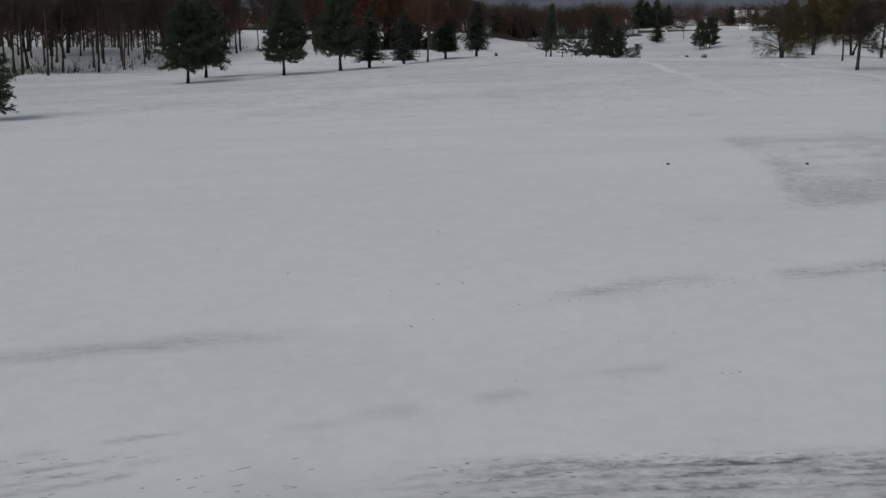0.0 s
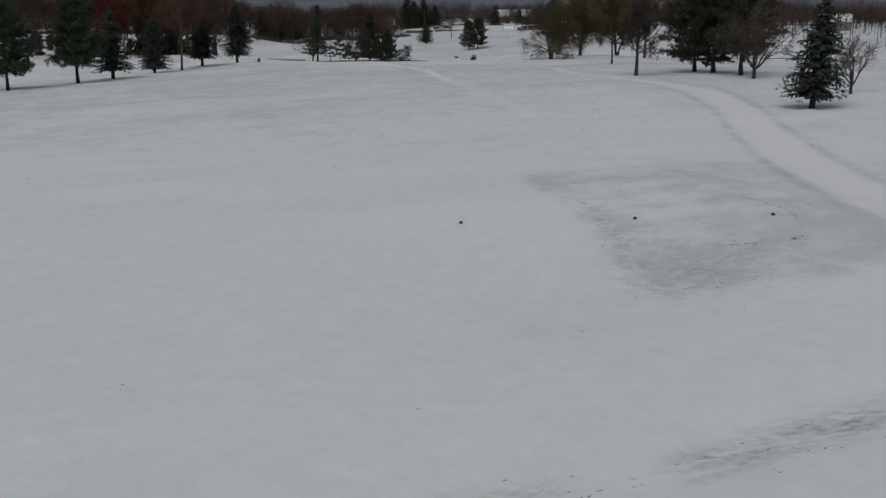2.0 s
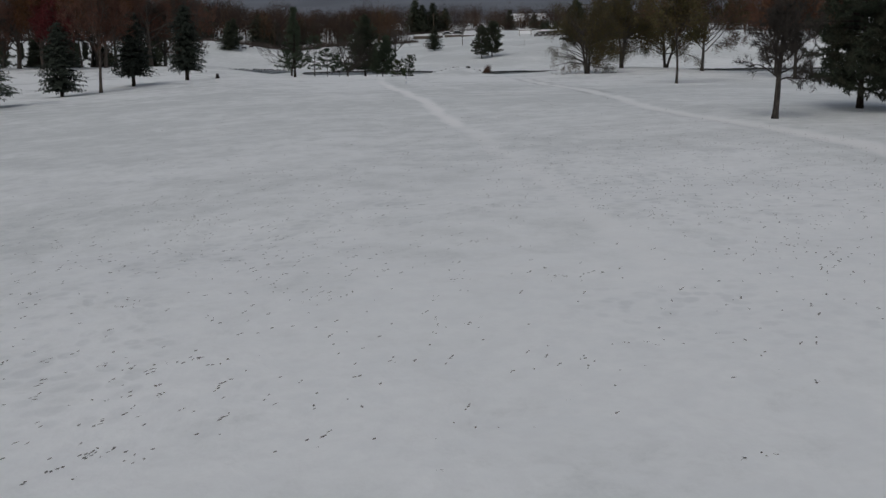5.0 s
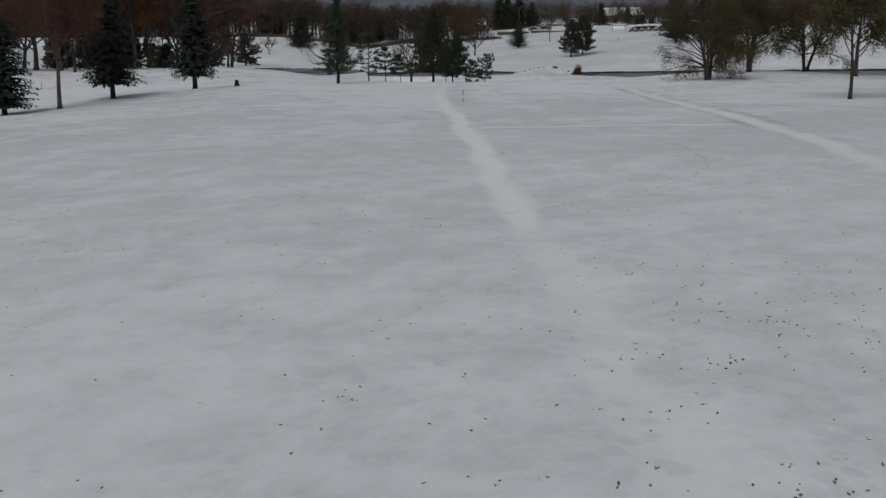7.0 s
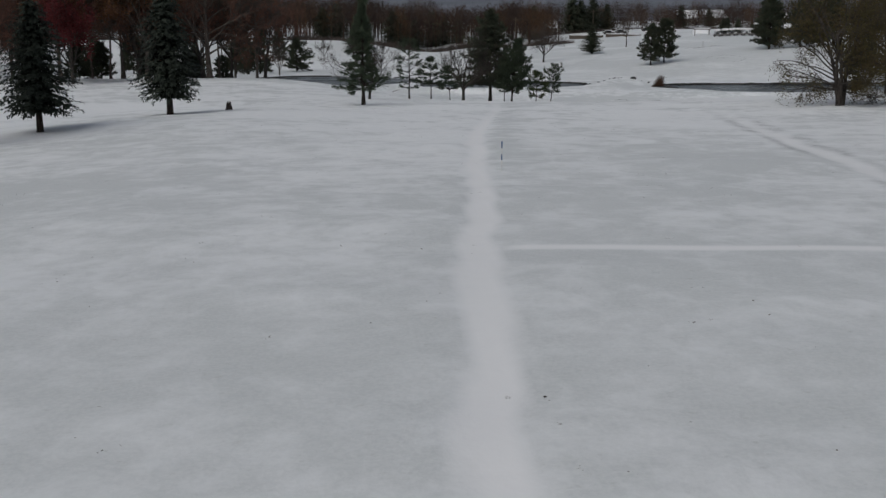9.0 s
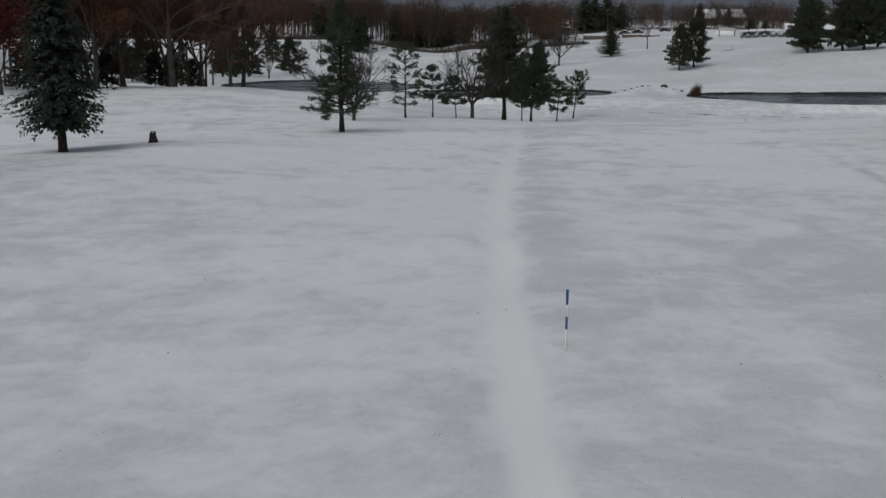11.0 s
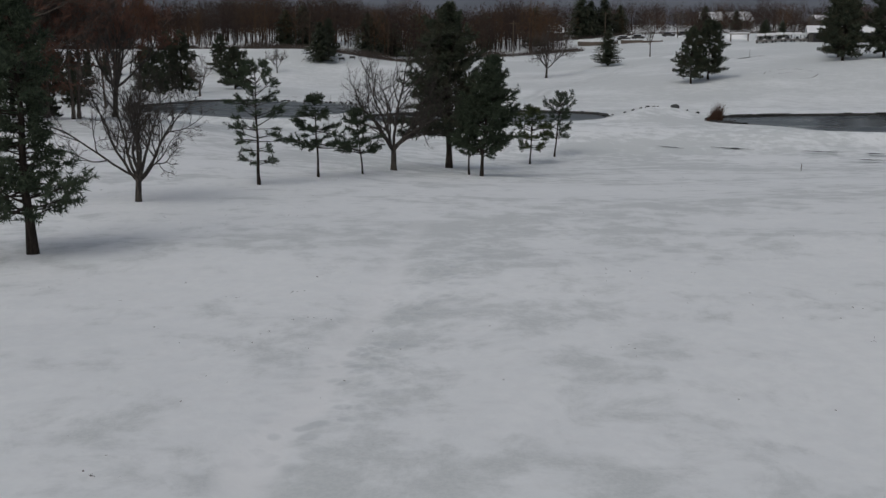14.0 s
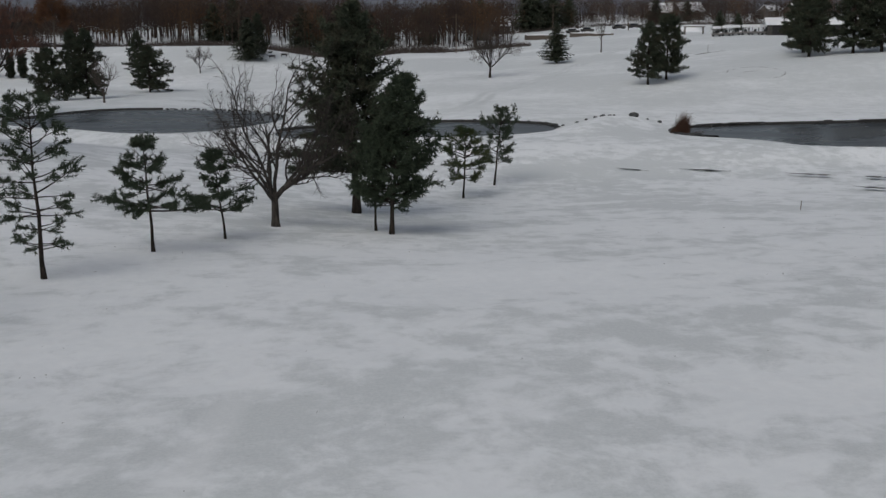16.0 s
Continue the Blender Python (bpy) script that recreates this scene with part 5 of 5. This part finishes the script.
def golf_cart(x, y, turn):
    ob = thing("golf_cart", "parked golf cart with snow on its roof", "golf cart", "row of parked golf carts")
    ob.matrix_basis = pose(x, y, on_ground(x, y, 0.02), 0, 0, turn)
    bevelled_box("body", (2.3, 1.15, 0.5), M_SIDING, ob, (0, 0, 0.28), 0.08)
    bevelled_box("seat", (0.55, 1.16, 0.45), M_BLACK, ob, (-0.2, 0, 0.78), 0.06)
    bevelled_box("windscreen", (0.06, 1.08, 0.8), M_GLASS, ob, (0.55, 0, 0.8), 0.02)
    bevelled_box("bonnet_snow", (0.75, 1.1, 0.22), M_CAP, ob, (0.85, 0, 0.76), 0.09)
    bevelled_box("roof", (1.9, 1.24, 0.08), M_WHITE, ob, (-0.1, 0, 1.72), 0.03)
    bevelled_box("snow_cap", (2.0, 1.3, 0.46), M_CAP, ob, (-0.1, 0, 1.79), 0.16)
    for sx in (-0.85, 0.65):
        for sy in (-0.5, 0.5):
            post = Shape()
            post.tube([Vector((sx, sy, 0.75)), Vector((sx * 0.95, sy, 1.73))], [0.025, 0.025], 6)
            part("post", post, M_METAL, ob)
            wheel = Shape()
            wheel.tube([Vector((sx * 0.95, sy * 1.0 - 0.1, 0.23)), Vector((sx * 0.95, sy * 1.0 + 0.1, 0.23))], [0.23, 0.23], 12)
            part("wheel", wheel, M_BLACK, ob)
    return ob


first_cart = golf_cart(119.5, 410.0, -18)
for k in range(1, 12):
    x, y = 119.5 + 2.02 * (k % 6) + 0.9 * (k // 6), 410.0 - 0.8 * (k % 6) + 2.2 * (k // 6)
    copy_thing(first_cart, pose(x, y, on_ground(x, y, 0.02), 0, 0, -18 + 9 * math.sin(3 * k)))


def shelter():
    ob = thing("open_shelter", "small open shelter with a snow-covered flat roof", "shelter")
    ob.matrix_basis = pose(120.5, 429.0, on_ground(120.5, 429.0), 0, 0, -15)
    for sx in (-2.2, 2.2):
        for sy in (-1.4, 1.4):
            post = Shape()
            post.box((sx - 0.08, sy - 0.08, 0), (sx + 0.08, sy + 0.08, 1.9))
            part("post", post, M_WOOD, ob)
    bevelled_box("roof", (5.2, 3.6, 0.2), M_WOOD, ob, (0, 0, 1.9), 0.03)
    bevelled_box("snow_cap", (5.1, 3.5, 0.35), M_CAP, ob, (0, 0, 2.1), 0.14)


shelter()


def snow_pile(x, y, w, h):
    ob = thing("snow_pile", "smooth heap of ploughed snow beside the far road", "snow pile")
    ob.matrix_basis = pose(x, y, on_ground(x, y, 0.1), 0, 0, -30)
    s = Shape()
    s.lump((0, 0, 0.05), (w / 2, 0.32 * w, h), random.Random(3), 10, 20, 0.05)
    part("heap", s, M_CAP, ob, smooth=True)


snow_pile(126.8, 451.0, 6.6, 1.9)


def low_wall(x, y, length, height, turn):
    ob = thing("boundary_wall", "low sandstone-coloured wall with a snow cap", "wall", "boundary walls beside the far road")
    ob.matrix_basis = pose(x, y, on_ground(x, y, 0.2), 0, 0, turn)
    bevelled_box("masonry", (length, 0.5, height), M_BEIGE, ob, (0, 0, 0), 0.03)
    bevelled_box("snow_cap", (length + 0.2, 0.7, 0.28), M_CAP, ob, (0, 0, height), 0.10)
    for k in (-1, 1):
        bevelled_box("pier", (0.7, 0.7, height + 0.15), M_BEIGE, ob, (k * (length / 2 - 0.2), 0, 0), 0.03)


low_wall(92.5, 478.0, 12.0, 1.3, -6)
low_wall(102.6, 475.6, 6.5, 1.1, -8)
low_wall(107.5, 470.0, 6.0, 0.7, -14)


def parked_car(x, y, turn, label):
    ob = thing("parked_car", label, "car", "cars on the far road")
    ob.matrix_basis = pose(x, y, on_ground(x, y, 0.02), 0, 0, turn)
    bevelled_box("body", (4.3, 1.75, 0.65), M_SIDING_DARK, ob, (0, 0, 0.3), 0.15)
    bevelled_box("cabin", (2.3, 1.55, 0.6), M_GLASS, ob, (-0.2, 0, 0.93), 0.18)
    bevelled_box("snow_cap", (2.2, 1.5, 0.16), M_CAP, ob, (-0.2, 0, 1.5), 0.07)
    bevelled_box("bonnet_snow", (1.2, 1.5, 0.1), M_CAP, ob, (1.5, 0, 0.94), 0.04)
    for sx in (-1.35, 1.35):
        for sy in (-0.85, 0.85):
            wheel = Shape()
            wheel.tube([Vector((sx, sy - 0.1, 0.32)), Vector((sx, sy + 0.1, 0.32))], [0.32, 0.32], 12)
            part("wheel", wheel, M_BLACK, ob)
    return ob


car = parked_car(106.0, 503.0, 10, "parked car under a layer of snow")
for x, y, turn in ((111.0, 504.0, 15), (121.5, 505.0, 5), (127.0, 506.0, 8)):
    copy_thing(car, pose(x, y, on_ground(x, y, 0.02), 0, 0, turn))


def utility_pole(x, y, h):
    ob = thing("utility_pole", "wooden utility pole standing before the woods", "pole", "utility poles along the far road")
    ob.matrix_basis = pose(x, y, on_ground(x, y, 0.2))
    s = Shape()
    s.tube([Vector((0, 0, 0)), Vector((0.05, 0, h))], [0.16, 0.11], 8)
    part("pole", s, M_WOOD, ob)
    c = Shape()
    c.box((-1.1, -0.06, h - 0.9), (1.1, 0.06, h - 0.75))
    part("crossarm", c, M_WOOD, ob)
    return ob


for x, y, h in ((62.0, 440.0, 10.0), (103.0, 520.0, 9.8), (120.5, 490.0, 7.5), (156.0, 472.0, 6.5)):
    utility_pole(x, y, h)

# ---- on the course ----


def marker_pole():
    ob = thing("marker_pole", "slim golf marker pole in blue and white bands", "pole")
    ob.matrix_basis = pose(25.32, 137.62, on_ground(25.32, 137.62, -0.08), 0, 0, 0)
    r = 0.022
    for k, (a, b, mat) in enumerate(((-0.15, 0.34, M_WHITE), (0.34, 0.57, M_BLUE), (0.57, 0.80, M_WHITE), (0.80, 1.08, M_BLUE))):
        s = Shape()
        s.tube([Vector((0, 0, a)), Vector((0, 0, b))], [r, r * (1.25 if k == 3 else 1)], 10)
        part("band", s, mat, ob, "blue band" if mat is M_BLUE else "white band", True)


marker_pole()


def tee_marker(x, y):
    ob = thing("tee_marker", "small dark tee marker in the snow", "tee marker", "tee markers on the tee")
    ob.matrix_basis = pose(x, y, on_ground(x, y, 0.03))
    s = Shape()
    r = random.Random(int(x * 10))
    s.lump((0, 0, 0.05), (0.06, 0.06, 0.05), r, 6, 10, 0.04)
    part("body", s, M_BLACK, ob, smooth=True)
    p = Shape()
    p.tube([Vector((0, 0, -0.05)), Vector((0, 0, 0.05))], [0.02, 0.03], 6)
    part("spike", p, M_METAL, ob)


for x, y in ((8.1, 37.4), (12.5, 35.6), (15.95, 34.5)):
    tee_marker(x, y)


def stump():
    ob = thing("tree_stump", "dark broken tree stump with a flared foot", "stump")
    ob.matrix_basis = pose(8.4, 179.0, on_ground(8.4, 179.0, 0.0))
    r = random.Random(7)
    s = Shape()
    pts = [Vector((0, 0, z)) for z in (-0.05, 0.08, 0.22, 0.42, 0.56)]
    s.tube(pts, [0.36, 0.27, 0.21, 0.185, 0.17], 11)
    s.v = [(x * r.uniform(0.9, 1.12), y * r.uniform(0.9, 1.12), z + (r.uniform(-0.08, 0.1) if z > 0.5 else 0)) for x, y, z in s.v]
    part("wood", s, M_STUMP, ob)
    c = Shape()
    c.lump((0.02, 0, 0.57), (0.10, 0.09, 0.03), r, 4, 8)
    part("snow_cap", c, M_CAP, ob, "little cap of snow", True)


stump()


def bare_strip(name, label, points, width, seed, lift=0.05, gap=-1.0):
    """A narrow ragged strip of bare wet turf, laid over the snow."""
    s = Shape()
    n = len(points)
    for k, (x, y) in enumerate(points):
        ax, ay = points[min(k + 1, n - 1)]
        bx, by = points[max(k - 1, 0)]
        d = Vector((ax - bx, ay - by, 0)).normalized()
        ragged = 0.3 + 0.7 * float(step(0.15, 0.75, value_noise(np.float64(k * 0.37), np.float64(seed), seed)))
        w = width * ragged * min(1.0, 4 * k / n + 0.05, 4 * (n - 1 - k) / n + 0.05)
        for sgn in (-1, 1):
            px, py = x - sgn * d.y * w / 2, y + sgn * d.x * w / 2
            s.v.append((px, py, float(ground_height(px, py)) + lift))
    for k in range(n - 1):
        if float(value_noise(np.float64(k * 0.45), np.float64(seed), seed + 7)) > gap:
            s.f.append((2 * k, 2 * k + 2, 2 * k + 3, 2 * k + 1))
    ob = new(name, s.mesh(name, M_MUD))
    return tagged(ob, label, "bare turf", "bare turf showing through snow")


def run_of(x0, y0, x1, y1, n=24, bow=0.0):
    return [(x0 + (x1 - x0) * k / n, y0 + (y1 - y0) * k / n + bow * math.sin(math.pi * k / n)) for k in range(n + 1)]


bare_strip("turf_strip", "thin line of wet turf below the pond bank", run_of(60.7, 255.4, 64.8, 254.2), 0.5, 12, 0.10)
bare_strip("turf_strip", "broken line of bare turf on the lower bank", run_of(68.2, 251.7, 71.4, 249.4, 24, -0.25), 0.8, 2, 0.22)
bare_strip("turf_strip", "short strip of bare turf in a hollow", run_of(69.6, 243.4, 72.0, 240.3), 0.9, 14, 0.22)
bare_strip("turf_strip", "short strip of turf near the ditch", run_of(73.2, 248.6, 74.6, 247.3), 0.8, 6, 0.22)
bare_strip("turf_strip", "short dark turf line beside the ditch", run_of(74.5, 245.9, 76.6, 243.6), 0.7, 3, 0.22)
bare_strip("turf_strip", "faint broken turf line below the bank", run_of(55.6, 256.2, 58.2, 255.1), 0.25, 7, 0.09)
bare_strip("turf_strip", "turf laid bare along a buried path", run_of(98.0, 364.2, 107.5, 368.5, 30, 0.4), 0.8, 8, 0.08)
bare_strip("turf_strip", "short bare streak beside a stake", run_of(97.0, 366.4, 100.6, 368.4, 20), 0.35, 9, 0.08)
bare_strip("wheel_ring", "ring of turf turned up by circling wheels", [(94.4 + 3.9 * math.cos(k * 0.105), 323.6 + 5.6 * math.sin(k * 0.105)) for k in range(-20, 38)], 0.20, 10, 0.08, 0.42)
bare_strip("wheel_ring", "short inner curl of churned turf", [(93.8 + 1.6 * math.cos(k * 0.12), 323.4 + 1.6 * math.sin(k * 0.12)) for k in range(2, 22)], 0.28, 11, 0.08, 0.35)
bare_strip("turf_strip", "bare turf edge along a snowed-in path", run_of(3.4, 347.0, 12.5, 358.3, 30, -0.6), 0.5, 12, 0.10)
bare_strip("turf_strip", "wet dark edge of the spit between the ponds", run_of(18.6, 279.0, 25.8, 288.4, 26, -0.4), 0.5, 15, 0.12)
bare_strip("turf_strip", "thin wet line along the spit's foot", run_of(17.2, 276.0, 24.0, 281.5, 24, 0.3), 0.3, 16, 0.12, 0.25)
bare_strip("turf_strip", "dark broken lip along the pond's far bank", [shore_point(PONDS[2], radians(175 - 0.7 * k)) for k in range(200)], 0.55, 17, 0.24, 0.3)
# no turf here: a dark strip that paints the shade line under the trees
bare_strip("turf_strip", "dark strip drawn as shade along the wood's edge", run_of(-14.0, 246.0, -7.5, 244.0, 24), 0.7, 13, 0.08)


def stake(x, y, h):
    ob = thing("hazard_stake", "thin grey stake standing in the snow", "stake", "stakes on the course")
    ob.matrix_basis = pose(x, y, on_ground(x, y), 0, 2, 0)
    s = Shape()
    s.tube([Vector((0, 0, -0.1)), Vector((0, 0, h))], [0.03, 0.025], 6)
    part("shaft", s, M_WOOD, ob)


for x, y, h in ((60.4, 231.5, 0.6), (102.5, 367.6, 1.6), (-15.4, 199.0, 0.9)):
    stake(x, y, h)


def boulder(x, y, r, seed, label, name="boulder"):
    ob = thing(name, label, "boulder", "boulders on the bank between the ponds")
    ob.matrix_basis = pose(x, y, on_ground(x, y, 0.05), 0, 0, seed * 40)
    g = random.Random(seed)
    s = Shape()
    s.lump((0, 0, r * 0.35), (r, r * 0.8, r * 0.62), g, 7, 12, 0.10)
    part("stone", s, M_STONE, ob, smooth=True)
    c = Shape()
    c.lump((0, 0.05 * r, r * 0.88), (r * 0.34, r * 0.3, r * 0.08), g, 4, 9, 0.15)
    part("snow_cap", c, M_CAP, ob, "dusting of snow", True)


boulder(64.6, 283.0, 0.62, 1, "grey boulder on the snowy bank between ponds")
for k, (x, y, r) in enumerate(((61.2, 283.0, 0.34), (60.4, 283.2, 0.28), (58.4, 283.2, 0.22), (56.8, 282.9, 0.20), (66.0, 282.6, 0.20), (67.2, 282.1, 0.30), (55.6, 282.2, 0.18), (61.9, 282.8, 0.24), (62.3, 282.6, 0.2), (59.4, 283.1, 0.26), (60.9, 282.6, 0.2), (54.9, 281.6, 0.22))):
    boulder(x, y, r, k + 2, "small dark stone half sunk in snow", "stone_block")


def reeds():
    ob = thing("reed_clump", "clump of tall dry brown reeds at the pond's tip", "reeds")
    x, y = 66.7, 273.4
    ob.matrix_basis = pose(x, y, on_ground(x, y, 0.1))
    r = random.Random(4)
    s = Shape()
    for _ in range(1500):
        a = r.gauss(-0.2, 0.36), r.gauss(0, 0.4)
        d = Vector((r.uniform(0.0, 0.55), r.uniform(-0.2, 0.2), 1)).normalized()
        s.spike(Vector((*a, -0.1)), d, d.cross(way(r)).normalized(), r.uniform(1.0, 2.9) * math.exp(-0.8 * (a[0] ** 2 + a[1] ** 2)), 0.045)
    for _ in range(260):
        a = r.uniform(-0.3, 2.4), r.gauss(0.2, 0.35)
        d = Vector((r.uniform(-0.5, 0.9), r.uniform(-0.4, 0.4), 0.8)).normalized()
        s.spike(Vector((*a, -0.1)), d, d.cross(way(r)).normalized(), r.uniform(0.3, 0.8), 0.03)
    part("stalk_tuft", s, M_REED, ob)


reeds()


def bench(x, y, turn):
    ob = thing("park_bench", "dark bench on the far snow slope", "bench", "benches on the far slope")
    ob.matrix_basis = pose(x, y, on_ground(x, y), 0, 0, turn)
    bevelled_box("seat", (1.6, 0.45, 0.07), M_SIDING_DARK, ob, (0, 0, 0.42), 0.015)
    bevelled_box("backrest", (1.6, 0.07, 0.4), M_SIDING_DARK, ob, (0, 0.2, 0.5), 0.015)
    for k in (-0.65, 0.65):
        bevelled_box("leg", (0.09, 0.4, 0.44), M_BLACK, ob, (k, 0, 0), 0.01)


bench(15.9, 433.2, 15)
bench(18.5, 438.0, -10)


def litter():
    """Fallen leaves and turf tufts that stick out of the snow."""
    r = random.Random(77)
    s = Shape()
    scuffs = Shape()

    def leaf(x, y):
        z = float(ground_height(x, y))
        d = (way(r, 0.12) + Vector((0, 0, 0.10))).normalized()
        p = Vector((x, y, z + 0.006))
        size = r.uniform(0.03, 0.07)
        s.blade(p, d, (d.cross(Vector((0, 0, 1))) + Vector((0, 0, r.uniform(-0.3, 0.4)))).normalized(), size, size * r.uniform(0.4, 0.8))
        if r.random() < 0.3:
            for _ in range(3):
                e = (way(r, 0.3) + Vector((0, 0, 0.45))).normalized()
                s.spike(p + Vector((r.uniform(-0.06, 0.06), r.uniform(-0.04, 0.04), -0.02)), e, e.cross(way(r)).normalized(), r.uniform(0.04, 0.09), 0.018)

    def mark(x, y, dx, dy, length, width):
        """A scuff in the snow that lays wet turf bare."""
        n = max(1, int(length / 0.09))
        for k in range(n):
            px, py = x + dx * 0.09 * k + r.gauss(0, 0.012), y + dy * 0.09 * k + r.gauss(0, 0.012)
            if r.random() < 0.25:
                continue
            p = Vector((px, py, float(ground_height(px, py)) + 0.008))
            d = Vector((dx + r.gauss(0, 0.25), dy + r.gauss(0, 0.25), 0)).normalized()
            scuffs.blade(p, d, d.cross(Vector((0, 0, 1))), r.uniform(0.06, 0.14), width * r.uniform(0.4, 1.1))

    # scuffs combed one way over the near fairway
    for _ in range(8200):
        x, y = r.uniform(2, 34), r.uniform(58, 96)
        left = math.exp(-((x - 9 - 0.1 * (y - 66)) / 4.0) ** 2) * (1 - float(step(76, 88, y)))
        right = 0.85 * float(step(17, 23, x)) * (1 - float(step(90, 96, y)))
        clump = float(step(0.25, 0.7, value_noise(np.float64(x / 1.7), np.float64(y / 1.7), 44)))
        if r.random() < (0.16 * (1 - float(step(80, 87, y))) + 0.75 * left + right) * (0.35 + 0.65 * clump) * (1 - 0.85 * float(step(88, 96, y))):
            mark(x, y, 0.55, 0.83, r.choice((0.05, 0.05, 0.09, 0.09, 0.09, 0.18, 0.18, 0.27)), 0.045)
    # gritty dashes in the wheel ruts of the cart road
    for _ in range(210):
        x = r.uniform(-0.5, 9.0)
        row = r.choice((10.3, 10.75, 11.1, 11.45, 11.8, 12.1, 12.38, 12.62)) - 0.05 * x + r.gauss(0, 0.06)
        mark(x, row, 1.0, r.uniform(-0.12, 0.06), r.choice((0.04, 0.09, 0.09, 0.18)), 0.026)
    for _ in range(70):
        mark(r.uniform(-6.5, -1.5), r.uniform(10.8, 13.2), 0.95, 0.3, r.choice((0.04, 0.09, 0.18)), 0.02)
    for _ in range(90):
        x = r.uniform(1.5, 14)
        mark(x, 19.7 + 0.22 * x + r.gauss(0, 0.35), 0.97, 0.22, r.choice((0.04, 0.09, 0.09, 0.18)), 0.028)
    # scuffed edge of the tee
    for _ in range(130):
        y = r.uniform(29, 45)
        mark(10.2 + 0.1 * (y - 28) + abs(r.gauss(0, 0.8)), y, 0.6, 0.8, r.choice((0.04, 0.04, 0.09, 0.18)), 0.03)
    for _ in range(60):
        mark(r.gauss(12.6, 1.6), r.gauss(30.6, 0.8), 0.9, 0.3, r.choice((0.04, 0.09, 0.09)), 0.03)
    # two lines of prints that bend over the tee
    for k in range(150):
        t = r.random()
        if value_noise(np.float64(9 * t), np.float64(0), 43) < 0.3:
            continue
        mark(12.8 + 2.5 * t + r.gauss(0, 0.05), 32.35 - 1.7 * t + 1.25 * t * t + r.gauss(0, 0.07), 0.95, -0.2 + 0.4 * t, r.choice((0.05, 0.09, 0.09, 0.18)), 0.035)
    for k in range(60):
        t = r.random()
        mark(16.1 + 1.7 * t - 1.5 * t * t + r.gauss(0, 0.04), 37.8 - 4.0 * t + r.gauss(0, 0.06), 0.3 - 0.5 * t, -0.95, r.choice((0.05, 0.09, 0.09)), 0.035)
    # a line of tracks that curves over the lane
    way_points = ((17.9, 99.2), (19.2, 99.4), (20.1, 99.6), (21.9, 100.0), (23.0, 100.5), (23.5, 100.9), (24.5, 101.4), (25.4, 101.9), (26.6, 102.7), (27.9, 104.0), (28.6, 105.2), (29.3, 107.0), (29.7, 110.5), (29.6, 113.0))
    for (ax, ay), (bx, by) in zip(way_points, way_points[1:]):
        span = math.hypot(bx - ax, by - ay)
        n = int(span / 0.13)
        for k in range(n):
            if value_noise(np.float64(3.1 * ax + 0.35 * k), np.float64(0), 41) < 0.36:
                continue
            t = (k + r.random()) / n
            mark(ax + (bx - ax) * t + r.gauss(0, 0.06), ay + (by - ay) * t + r.gauss(0, 0.06), (bx - ax) / span, (by - ay) / span, r.choice((0.09, 0.18, 0.27)), 0.036)

    zones = ((26, -14, 22, 14, 30), (60, -10, 30, 30, 58), (230, 2, 34, 56, 72), (230, 8, 36, 70, 84), (330, 6, 40, 82, 104), (200, 4, 44, 100, 135), (230, 8, 48, 135, 185), (190, 8, 62, 180, 240), (160, 0, 75, 240, 300))
    for count, x0, x1, y0, y1 in zones:
        for _ in range(count):
            x, y = r.uniform(x0, x1), r.uniform(y0, y1)
            if any(pond_depth(x, y, q) > -0.6 for q in PONDS):
                continue
            leaf(x, y)
            if r.random() < 0.25:
                for _k in range(r.randint(1, 4)):
                    leaf(x + r.gauss(0, 0.35), y + r.gauss(0, 0.2))
    ob = new("leaf_litter", s.mesh("leaf_litter", M_LITTER))
    tagged(ob, "scattered dark leaves and turf tufts on the snow", "leaf litter", kind="stuff")
    ob = new("turf_scuffs", scuffs.mesh("turf_scuffs", M_SCUFF))
    tagged(ob, "grey scuffs where wet turf shows through thin snow", "scuff marks", kind="stuff")


litter()
